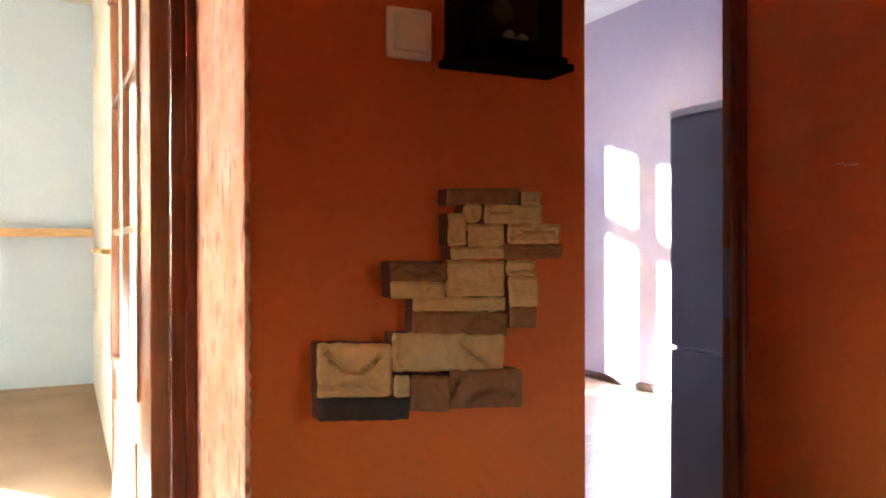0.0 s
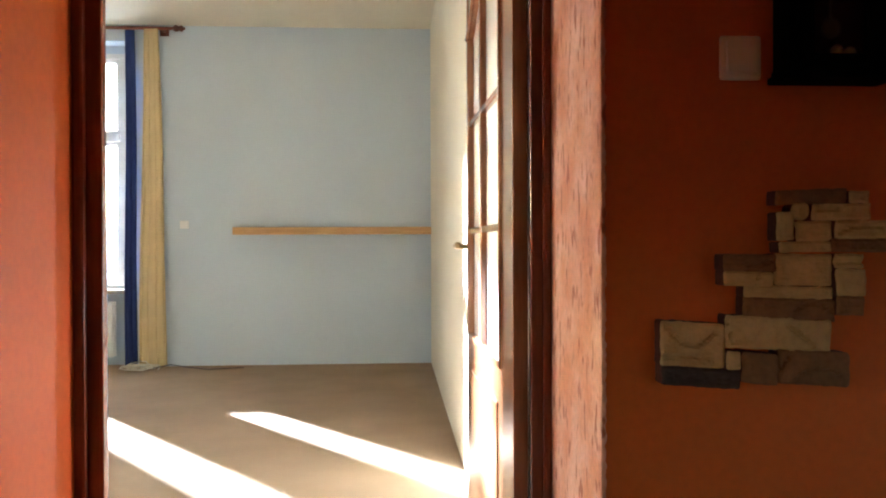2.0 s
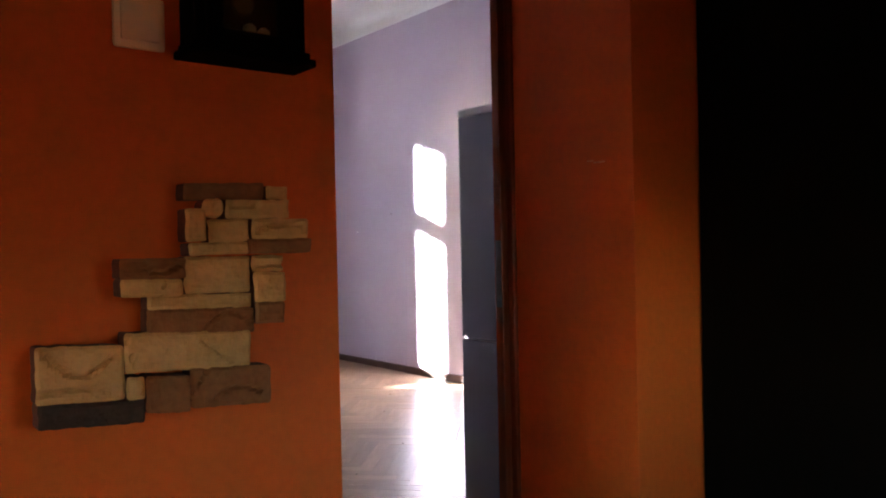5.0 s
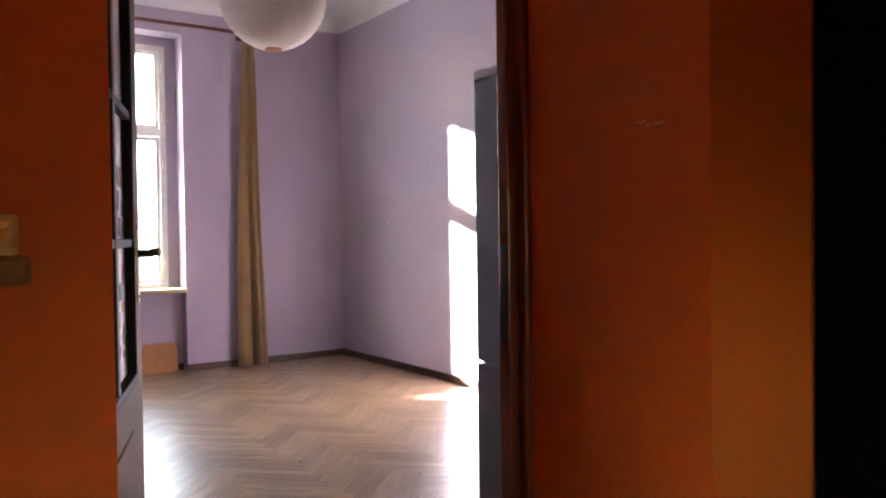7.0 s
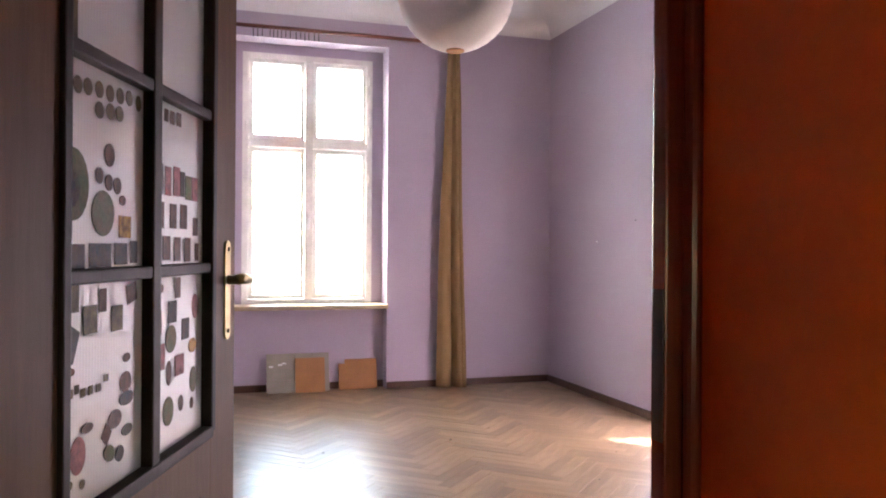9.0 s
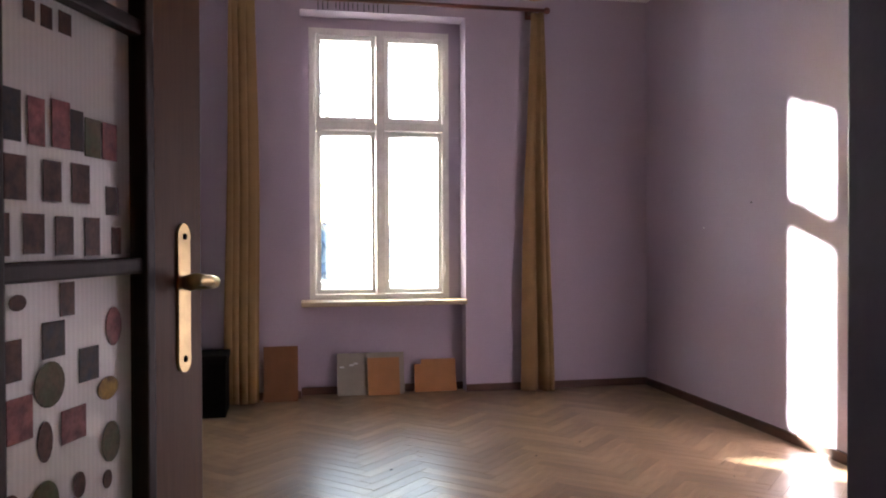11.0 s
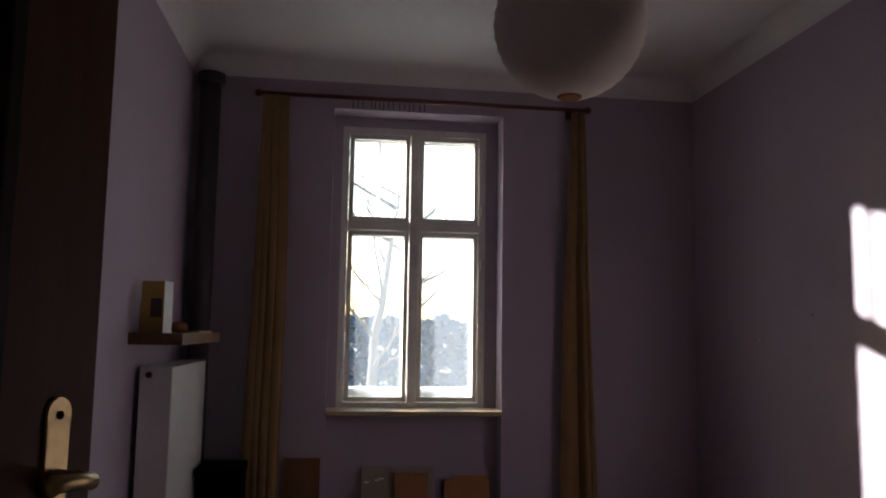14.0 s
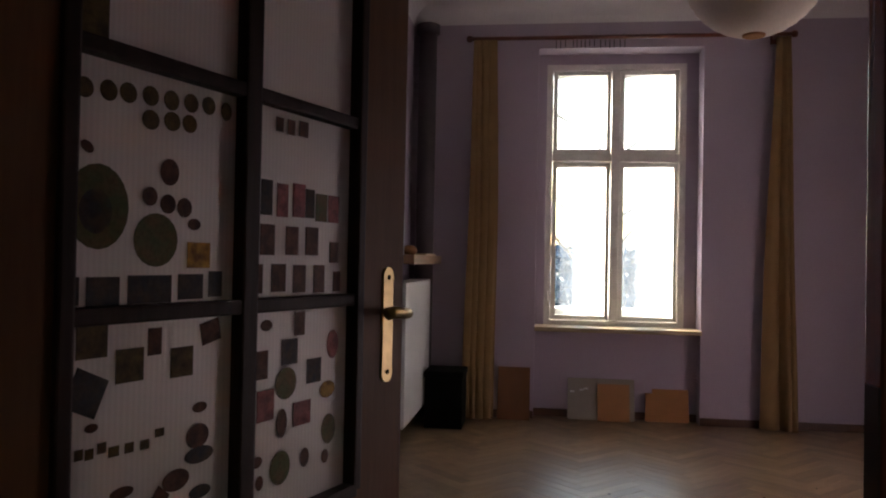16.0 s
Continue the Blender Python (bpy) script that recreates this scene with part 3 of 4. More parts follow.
sticker(panes_p[0, 1], "disc", S_OLIVE, 0.355, 1.537, 0.027, 0.026)
sticker(panes_p[0, 1], "disc", S_OLIVE, 0.389, 1.540, 0.026, 0.026)
sticker(panes_p[0, 1], "disc", S_OLIVE, 0.284, 1.502, 0.029, 0.026)
sticker(panes_p[0, 1], "disc", S_OLIVE, 0.321, 1.506, 0.029, 0.026)
sticker(panes_p[0, 1], "disc", S_OLIVE, 0.353, 1.508, 0.027, 0.025)
sticker(panes_p[0, 1], "disc", S_OLIVE, 0.425, 1.538, 0.022, 0.027)
sticker(panes_p[1, 1], "disc", S_OLIVE, 0.480, 1.540, 0.022, 0.025)
sticker(panes_p[0, 1], "disc", S_GREEN, 0.206, 1.383, 0.091, 0.105)
sticker(panes_p[0, 1], "disc", S_GREEN, 0.298, 1.345, 0.075, 0.071)
sticker(panes_p[0, 1], "disc", S_BROWN, 0.319, 1.437, 0.033, 0.036)
sticker(panes_p[0, 1], "disc", S_BROWN, 0.286, 1.402, 0.025, 0.025)
sticker(panes_p[0, 1], "disc", S_BROWN, 0.317, 1.394, 0.027, 0.026)
sticker(panes_p[0, 1], "disc", S_BROWN, 0.347, 1.391, 0.027, 0.027)
sticker(panes_p[0, 1], "disc", S_BROWN, 0.188, 1.454, 0.020, 0.013, 30)
sticker(panes_p[0, 1], "disc", S_BROWN, 0.366, 1.369, 0.024, 0.016)
sticker(panes_p[0, 1], "disc", S_NAVY, 0.202, 1.377, 0.048, 0.055)
sticker(panes_p[0, 1], "tile", S_GOLD, 0.376, 1.326, 0.044, 0.036)
sticker(panes_p[0, 1], "tile", S_NAVY, 0.170, 1.280, 0.023, 0.034)
sticker(panes_p[0, 1], "tile", S_NAVY, 0.216, 1.279, 0.049, 0.036)
sticker(panes_p[0, 1], "tile", S_NAVY, 0.290, 1.280, 0.073, 0.037)
sticker(panes_p[0, 1], "tile", S_NAVY, 0.362, 1.282, 0.047, 0.035)
sticker(panes_p[0, 1], "tile", S_NAVY, 0.410, 1.285, 0.027, 0.037)
sticker(panes_p[1, 1], "tile", S_BROWN, 0.550, 1.540, 0.019, 0.023)
sticker(panes_p[1, 1], "tile", S_BROWN, 0.580, 1.540, 0.020, 0.025)
sticker(panes_p[1, 1], "tile", S_BROWN, 0.614, 1.542, 0.024, 0.026)
sticker(panes_p[1, 1], "tile", S_GREEN, 0.482, 1.420, 0.021, 0.056)
sticker(panes_p[1, 1], "tile", S_GREEN, 0.669, 1.413, 0.034, 0.048)
sticker(panes_p[1, 1], "tile", S_NAVY, 0.521, 1.420, 0.028, 0.056)
sticker(panes_p[1, 1], "tile", S_NAVY, 0.636, 1.418, 0.025, 0.049)
sticker(panes_p[1, 1], "tile", S_PINK, 0.561, 1.418, 0.029, 0.054)
sticker(panes_p[1, 1], "tile", S_PINK, 0.605, 1.421, 0.034, 0.056)
sticker(panes_p[1, 1], "tile", S_PINK, 0.706, 1.413, 0.033, 0.048)
sticker(panes_p[1, 1], "tile", S_BROWN, 0.485, 1.349, 0.028, 0.045)
sticker(panes_p[1, 1], "tile", S_BROWN, 0.525, 1.353, 0.035, 0.049)
sticker(panes_p[1, 1], "tile", S_BROWN, 0.588, 1.353, 0.033, 0.047)
sticker(panes_p[1, 1], "tile", S_BROWN, 0.643, 1.354, 0.036, 0.048)
sticker(panes_p[1, 1], "tile", S_BROWN, 0.710, 1.336, 0.027, 0.037)
sticker(panes_p[1, 1], "tile", S_BROWN, 0.498, 1.291, 0.034, 0.046)
sticker(panes_p[1, 1], "tile", S_BROWN, 0.555, 1.292, 0.036, 0.045)
sticker(panes_p[1, 1], "tile", S_BROWN, 0.610, 1.290, 0.034, 0.046)
sticker(panes_p[1, 1], "tile", S_BROWN, 0.666, 1.289, 0.032, 0.048)
sticker(panes_p[1, 1], "tile", S_BROWN, 0.720, 1.284, 0.021, 0.036)
sticker(panes_p[0, 0], "tile", S_OLIVE, 0.202, 1.218, 0.045, 0.039)
sticker(panes_p[0, 0], "tile", S_OLIVE, 0.260, 1.184, 0.044, 0.043)
sticker(panes_p[0, 0], "tile", S_OLIVE, 0.349, 1.179, 0.041, 0.041)
sticker(panes_p[0, 0], "tile", S_BROWN, 0.300, 1.211, 0.023, 0.036)
sticker(panes_p[0, 0], "tile", S_BROWN, 0.403, 1.217, 0.038, 0.032, -12)
sticker(panes_p[0, 0], "tile", S_NAVY, 0.195, 1.157, 0.050, 0.049, 25)
sticker(panes_p[0, 0], "disc", S_BROWN, 0.385, 1.111, 0.028, 0.015)
sticker(panes_p[0, 0], "disc", S_BROWN, 0.204, 1.114, 0.019, 0.011)
sticker(panes_p[0, 0], "disc", S_BROWN, 0.382, 1.071, 0.044, 0.035)
sticker(panes_p[0, 0], "disc", S_BROWN, 0.343, 1.018, 0.049, 0.030)
sticker(panes_p[0, 0], "disc", S_BROWN, 0.252, 1.024, 0.037, 0.015)
sticker(panes_p[0, 0], "disc", S_NAVY, 0.386, 1.044, 0.056, 0.024)
sticker(panes_p[0, 0], "disc", S_NAVY, 0.389, 0.991, 0.042, 0.019)
sticker(panes_p[0, 0], "tile", S_OLIVE, 0.169, 1.086, 0.012, 0.012)
sticker(panes_p[0, 0], "tile", S_OLIVE, 0.187, 1.085, 0.012, 0.013)
sticker(panes_p[0, 0], "tile", S_OLIVE, 0.202, 1.083, 0.012, 0.013)
sticker(panes_p[0, 0], "tile", S_OLIVE, 0.220, 1.087, 0.013, 0.013)
sticker(panes_p[0, 0], "tile", S_OLIVE, 0.238, 1.079, 0.016, 0.013)
sticker(panes_p[0, 0], "tile", S_OLIVE, 0.262, 1.079, 0.014, 0.013)
sticker(panes_p[0, 0], "tile", S_OLIVE, 0.287, 1.078, 0.014, 0.012)
sticker(panes_p[0, 0], "tile", S_OLIVE, 0.312, 1.089, 0.015, 0.011)
sticker(panes_p[0, 0], "tile", S_OLIVE, 0.167, 1.059, 0.014, 0.014)
sticker(panes_p[1, 0], "tile", S_BROWN, 0.512, 1.155, 0.041, 0.045)
sticker(panes_p[1, 0], "tile", S_BROWN, 0.614, 1.215, 0.028, 0.040)
sticker(panes_p[1, 0], "tile", S_NAVY, 0.588, 1.170, 0.041, 0.042)
sticker(panes_p[1, 0], "tile", S_NAVY, 0.657, 1.131, 0.041, 0.042)
sticker(panes_p[1, 0], "tile", S_PINK, 0.529, 1.090, 0.042, 0.049)
sticker(panes_p[1, 0], "tile", S_PINK, 0.625, 1.063, 0.048, 0.040)
sticker(panes_p[1, 0], "disc", S_GREEN, 0.580, 1.119, 0.055, 0.053)
sticker(panes_p[1, 0], "disc", S_GREEN, 0.569, 0.983, 0.052, 0.055)
sticker(panes_p[1, 0], "disc", S_GREEN, 0.704, 1.022, 0.042, 0.053)
sticker(panes_p[1, 0], "disc", S_GOLD, 0.698, 1.093, 0.047, 0.030)
sticker(panes_p[1, 0], "disc", S_PINK, 0.712, 1.172, 0.036, 0.051)
sticker(panes_p[1, 0], "disc", S_BROWN, 0.527, 1.217, 0.028, 0.018)
sticker(panes_p[1, 0], "disc", S_BROWN, 0.571, 1.055, 0.027, 0.047)
sticker(panes_p[1, 0], "disc", S_BROWN, 0.635, 0.986, 0.024, 0.032)
sticker(panes_p[1, 0], "disc", S_BROWN, 0.477, 1.055, 0.024, 0.026)
sticker(panes_p[1, 0], "disc", S_BROWN, 0.511, 1.004, 0.025, 0.018)
sticker(panes_p[1, 0], "disc", S_BROWN, 0.518, 0.970, 0.018, 0.023)
sticker(panes_p[1, 0], "disc", S_BROWN, 0.695, 0.975, 0.020, 0.024)

sticker(panes_p[0, 2], "tile", S_OLIVE, 0.188, 1.632, 0.054, 0.085)
sticker(panes_p[0, 0], "disc", S_PINK, 0.224, 0.990, 0.046, 0.055)
sticker(panes_p[0, 0], "disc", S_GREEN, 0.324, 0.968, 0.040, 0.026, 20)
sticker(panes_p[0, 0], "disc", S_NAVY, 0.362, 0.958, 0.030, 0.026)
sticker(panes_p[0, 0], "tile", S_BROWN, 0.314, 1.000, 0.026, 0.026, 40)
for x, z, w in ((0.171, 0.972, 0.013), (0.202, 0.953, 0.014), (0.238, 0.945, 0.016), (0.169, 1.006, 0.014), (0.186, 0.958, 0.012)):
    sticker(panes_p[0, 0], "disc", S_OLIVE, x, z, w, w * 0.9)


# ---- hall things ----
# added block: its near black gives the hall corner's darkness
wardrobe = thing("wardrobe", "nearly black wardrobe added to stand in for the dark hall corner", "wardrobe", pose(-2.372, -7.15, 0))
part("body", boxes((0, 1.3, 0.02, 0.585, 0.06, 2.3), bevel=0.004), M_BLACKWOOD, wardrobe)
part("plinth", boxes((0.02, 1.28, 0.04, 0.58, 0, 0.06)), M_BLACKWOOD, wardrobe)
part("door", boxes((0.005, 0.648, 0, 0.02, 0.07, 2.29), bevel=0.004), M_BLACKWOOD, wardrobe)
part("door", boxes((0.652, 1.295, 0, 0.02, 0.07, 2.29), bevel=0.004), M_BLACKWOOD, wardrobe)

switch = thing("light_switch", "ivory plastic light switch on the orange wall", "light switch", pose(-3.968, YH, 1.60))
part("frame", boxes((-0.041, 0.041, -0.012, 0, -0.043, 0.043), bevel=0.007), M_SWITCH, switch)
part("rocker", boxes((-0.031, 0.031, -0.018, -0.010, -0.031, 0.031), bevel=0.003), M_SWITCH, switch)

clock = thing("wall_clock", "black wooden wall clock case with a glazed front", "wall clock", pose(-3.80, YH, 1.548))
part("base", boxes((-0.112, 0.112, -0.085, 0, 0.0, 0.014), (-0.104, 0.104, -0.078, 0, 0.014, 0.026), bevel=0.004), M_BLACKWOOD, clock)
part("case", boxes((-0.10, -0.082, -0.066, 0, 0.026, 0.50), (0.082, 0.10, -0.066, 0, 0.026, 0.50), (-0.082, 0.082, -0.008, 0, 0.026, 0.50), (-0.10, 0.10, -0.07, 0, 0.50, 0.52), bevel=0.002), M_BLACKWOOD, clock)
part("door_frame", boxes((-0.082, -0.05, -0.066, -0.056, 0.026, 0.50), (0.05, 0.082, -0.066, -0.056, 0.026, 0.50), (-0.05, 0.05, -0.066, -0.056, 0.026, 0.05), (-0.05, 0.05, -0.066, -0.056, 0.47, 0.50), bevel=0.003), M_BLACKWOOD, clock)
part("dial", moved(lathe([(0.048, -0.002), (0.048, 0.002)], 32, "y"), 0, -0.04, 0.33), M_SWITCH, clock, "pale round dial")
part("pendulum", moved(lathe([(0.018, -0.003), (0.020, 0.0), (0.018, 0.003)], 24, "y"), 0.0, -0.03, 0.105), M_TARNISH, clock, "tarnished brass pendulum")
part("pendulum_rod", boxes((-0.002, 0.002, -0.031, -0.029, 0.12, 0.30)), M_TARNISH, clock)
for x, z in ((0.012, 0.062), (0.038, 0.058)):
    part("weight", moved(lathe([(0.004, -0.012), (0.011, -0.006), (0.011, 0.006), (0.004, 0.012)], 14), x, -0.03, z), M_BRASS, clock)
pane = part("pane", boxes((-0.05, 0.05, -0.062, -0.060, 0.05, 0.47)), M_GLASS, clock)
pane.visible_shadow = False

STONES = thing("stone_cladding", "stepped patch of beige and brown split stones on the orange wall", "stone cladding", pose(0, YH, 0))
stone_rnd = random.Random(21)


def stone(x0, x1, z0, z1, material, tilt=0.0, round_off=0.003, marks=()):
    """One split stone proud of the wall: rounded, chipped outline, hollowed face and sides coloured dark for shade.
    tilt: how far its right end drops; marks: grooves (u0, v0, u1, v1, sag).
    """
    w, h = x1 - x0, z1 - z0
    d = stone_rnd.uniform(0.034, 0.044)
    n, m = max(6, int(w / 0.005)), max(5, int(h / 0.005))
    bm = bmesh.new()
    seed = stone_rnd.uniform(0, 50)
    grid = []
    for r in range(m + 1):
        row = []
        for c in range(n + 1):
            u, v = c / n, r / m
            px, pz = u * w, v * h
            ex, ez = min(px, w - px), min(pz, h - pz)
            # corners pulled in to a rounded outline, edges wavering
            cx, cz = max(0.0, round_off - ex), max(0.0, round_off - ez)
            far = math.hypot(cx, cz)
            pull = (far - round_off) / far if far > round_off else 0.0
            qx = px + (cx * pull if px < w / 2 else -cx * pull)
            qz = pz + (cz * pull if pz < h / 2 else -cz * pull)
            rag = 0.0016 * noise.noise(Vector((px * 70, pz * 70, seed)))
            edge_in = max(0.0, 1 - min(ex, ez) / 0.004)
            y = -d + 0.0035 * edge_in ** 2 + 0.0045 * noise.noise(Vector((px * 28, pz * 34, seed))) + 0.0018 * noise.noise(Vector((px * 110, pz * 130, seed + 9)))
            for u0, v0, u1, v1, sag in marks:
                t = min(1.0, max(0.0, (u - u0) / (u1 - u0)))
                gv = v0 + (v1 - v0) * t + sag * 4 * t * (1 - t)
                off = math.hypot((u - u0 - (u1 - u0) * t) * w, (v - gv) * h)
                y += 0.010 * max(0.0, 1 - off / 0.0055)
            row.append(bm.verts.new((x0 + qx + rag, y, z0 + qz + rag - tilt * (u - 0.5))))
        grid.append(row)
    for r in range(m):
        for c in range(n):
            bm.faces.new((grid[r][c], grid[r][c + 1], grid[r + 1][c + 1], grid[r + 1][c]))
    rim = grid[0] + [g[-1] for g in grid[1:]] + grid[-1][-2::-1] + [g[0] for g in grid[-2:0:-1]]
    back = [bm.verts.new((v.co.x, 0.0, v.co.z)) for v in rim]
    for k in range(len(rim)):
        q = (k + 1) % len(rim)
        # rim faces take the dark colour that paints their shade
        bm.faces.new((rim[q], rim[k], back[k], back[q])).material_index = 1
    part("stone", bm, material, STONES).data.materials.append(M_STONE_SHADE)


BEIGE, BROWN, DARKSTONE = M_STONE, M_STONE2, M_STONE3
stone(-3.912, -3.770, 1.316, 1.344, BROWN, -0.004), stone(-3.768, -3.726, 1.317, 1.341, BEIGE)
stone(-3.882, -3.845, 1.284, 1.319, BEIGE, 0, 0.016), stone(-3.844, -3.725, 1.284, 1.316, BEIGE, -0.002, marks=[(0.15, 0.72, 0.5, 0.78, 0.0)])
stone(-3.911, -3.876, 1.246, 1.300, BEIGE), stone(-3.871, -3.798, 1.244, 1.283, BEIGE)
stone(-3.796, -3.688, 1.249, 1.284, BEIGE, 0, 0.004, [(0.1, 0.35, 0.9, 0.62, 0.25)])
stone(-3.907, -3.803, 1.223, 1.244, BEIGE), stone(-3.802, -3.679, 1.223, 1.249, BROWN)
stone(-4.017, -3.913, 1.187, 1.220, BROWN, 0.002, 0.004, [(0.05, 0.55, 0.5, 0.4, 0.1), (0.45, 0.3, 0.95, 0.7, -0.1)])
stone(-4.016, -3.919, 1.159, 1.187, BEIGE, 0.003, 0.004, [(0.66, 0.0, 0.70, 1.0, 0.0)])
stone(-3.913, -3.798, 1.159, 1.220, BEIGE, 0.003, 0.004), stone(-3.797, -3.738, 1.192, 1.220, BEIGE, 0.001, marks=[(0.0, 0.5, 1.0, 0.45, 0.0)])
stone(-3.795, -3.736, 1.139, 1.191, BEIGE, 0.002), stone(-3.974, -3.797, 1.135, 1.159, BEIGE, 0.006)
stone(-3.975, -3.793, 1.092, 1.135, BROWN, 0.008, 0.004, [(0.52, 0.15, 0.98, 0.3, 0.6)]), stone(-3.792, -3.736, 1.101, 1.138, BROWN, 0.002)
stone(-4.0105, -3.802, 1.036, 1.099, BEIGE, 0.012, 0.004, [(0.6, 0.75, 0.82, 0.2, 0.0), (0.02, 0.85, 0.06, 0.2, 0.0)])
stone(-4.136, -4.011, 1.005, 1.091, BEIGE, 0.008, 0.004, [(0.1, 0.85, 0.85, 0.8, -0.35), (0.05, 0.2, 0.6, 0.25, 0.0)])
stone(-4.0105, -3.983, 1.001, 1.036, BEIGE, 0.002, 0.004), stone(-4.135, -3.983, 0.968, 1.004, DARKSTONE, 0.012)
stone(-3.981, -3.911, 0.972, 1.032, BROWN, 0.006, 0.005), stone(-3.909, -3.767, 0.968, 1.034, BROWN, 0.010, 0.005, [(0.02, 0.3, 0.2, 0.95, 0.0), (0.3, 0.25, 0.85, 0.3, 0.2)])

scratch = thing("scratch", "pale scratch in the orange paint", "scratch", pose(-2.67, -6.43, 1.455))
part("flake", boxes((-0.0008, 0.0, -0.035, 0.006, -0.004, 0.0), (-0.0008, 0.0, 0.006, 0.03, 0.002, 0.006)), M_WORN, scratch)

# ---- purple room things ----
fridge = thing("fridge", "tall dark grey fridge standing against the wall", "fridge", pose(-2.11, -5.76, 0))
part("body", boxes((0.03, 0.62, 0, 0.60, 0.02, 1.80), bevel=0.006), M_FRIDGE, fridge)
part("top", boxes((0, 0.62, -0.005, 0.605, 1.80, 1.835), bevel=0.006), M_FRIDGETOP, fridge)
part("door", boxes((0, 0.028, 0.0, 0.60, 0.81, 1.80), bevel=0.006), M_FRIDGE, fridge)
part("freezer_door", boxes((0, 0.028, 0.0, 0.60, 0.06, 0.80), bevel=0.006), M_FRIDGE, fridge)

globe = thing("paper_globe_lamp", "round white rice-paper lampshade hanging from the ceiling", "ceiling lamp", pose(-2.10, -3.33, 2.28))
bm = bmesh.new()
R = 0.288
prof = [(0.045, 0.006)]
for k in range(1, 40):
    a = math.pi * k / 40
    r = R * math.sin(a) + 0.0022 * math.cos(k * math.pi)
    if r > 0.05:
        prof.append((r, R - R * math.cos(a)))
prof.append((0.045, 2 * R - 0.004))
part("shade", lathe(prof, 48), M_PAPER, globe, smooth=True)
part("ring", lathe([(0.04, -0.003), (0.046, 0.0), (0.046, 0.008), (0.04, 0.012)], 24), M_CARD, globe)
part("cord", tube([(0, 0, 2 * R - 0.01), (0, 0, ZC - 2.28)], 0.004), M_ENAMEL, globe)

for y, z in ((-1.60, 1.534), (-0.98, 1.37)):
    nail = thing("wall_nail", "small nail stuck in the lavender wall", "nail", pose(0, y, z), group="nails in the lavender wall")
    part("head", lathe([(0.006, -0.010), (0.006, -0.007), (0.0025, -0.006), (0.0025, 0.0)], 10, "x"), M_DARK if z > 1.5 else M_ENAMEL, nail)

radiator = thing("radiator", "tall white panel radiator on the wall under a shelf", "radiator", pose(XP1, -1.38, 0.155))
part("front_panel", boxes((0.19, 0.215, 0.004, 1.16, 0.004, 1.01), bevel=0.008), M_ENAMEL, radiator)
part("middle_panel", boxes((0.115, 0.135, 0.004, 1.16, 0.004, 1.01), bevel=0.008), M_ENAMEL, radiator)
part("back_panel", boxes((0.040, 0.060, 0.004, 1.16, 0.004, 1.01), bevel=0.008), M_ENAMEL, radiator)
part("end_cover", boxes((0.034, 0.211, -0.002, 0.004, 0.0, 1.014), bevel=0.001), M_ENAMEL, radiator)
part("end_cover", boxes((0.034, 0.211, 1.16, 1.166, 0.0, 1.014), bevel=0.001), M_ENAMEL, radiator)
part("top_grille", boxes(*[(0.062, 0.188, 0.02 + 0.032 * k, 0.036 + 0.032 * k, 0.996, 1.006) for k in range(35)]), M_ENAMEL, radiator)
for z in (0.045, 0.965):
    part("plug", moved(lathe([(0.018, -0.012), (0.018, 0.0), (0.013, 0.004)], 14, "y"), 0.085, -0.004, z), M_DARK, radiator, "dark pipe plug")
for y in (0.15, 0.95):
    part("bracket", boxes((0.0, 0.042, y, y + 0.03, 0.1, 0.9)), M_DARK, radiator)

shelf_p = thing("wall_shelf", "brown wooden wall shelf above the radiator", "shelf", pose(XP1, -1.56, 1.296))
part("board", boxes((0.0, 0.295, 0.0, 1.42, 0.0, 0.066), bevel=0.004), M_SHELF, shelf_p)

book = thing("greeting_card", "yellow printed card standing on the wall shelf", "card", pose(-3.985, -1.42, 1.362, 0, 0, -8))
part("front", boxes((-0.085, 0.045, 0.0, 0.003, 0.0, 0.30)), M_OCHRE, book)
part("back", boxes((0.045, 0.048, 0.0, 0.14, 0.0, 0.30)), M_ENAMEL, book, "white inner leaf")
part("print", boxes((-0.03, 0.035, -0.0015, 0.0, 0.09, 0.20)), M_DARK, book, "dark floral print")
book2 = thing("greeting_card", "ochre printed card standing behind another card", "card", pose(-4.04, -1.36, 1.362, 0, 0, 6))
part("front", boxes((-0.045, 0.05, 0.0, 0.003, 0.0, 0.17)), M_CARD, book2)
shell = thing("pebble", "rounded brown pebble lying on the wall shelf", "pebble", pose(-3.90, -1.16, 1.362))
part("stone", lathe([(0.004, 0.0), (0.04, 0.004), (0.056, 0.026), (0.05, 0.05), (0.03, 0.066), (0.004, 0.07)], 20), M_STONE2, shell, smooth=True)
pad = thing("booklet", "pale booklet lying on the wall shelf", "booklet", pose(-3.93, -0.98, 1.362))
part("pages", boxes((0.0, 0.125, 0.0, 0.50, 0.0, 0.014), bevel=0.001), M_SILL, pad)

pipe = thing("flue_pipe", "dark flue pipe rising in the room corner", "pipe", pose(-3.955, -0.105, 0))
part("pipe", lathe([(0.078, 0.0), (0.078, 3.26)], 24), M_DARK, pipe, smooth=True)
part("collar", lathe([(0.082, 3.26), (0.102, 3.27), (0.102, 3.34), (0.082, 3.35)], 24), M_DARK, pipe, smooth=True)

blackbox = thing("storage_box", "black lidded box standing in the dark corner", "box", pose(-3.86, -0.58, 0))
part("body", boxes((0.0, 0.30, 0.0, 0.36, 0.0, 0.40), bevel=0.006), M_BLACKWOOD, blackbox)
part("lid", boxes((-0.008, 0.308, -0.008, 0.368, 0.40, 0.45), bevel=0.006), M_BLACKWOOD, blackbox)


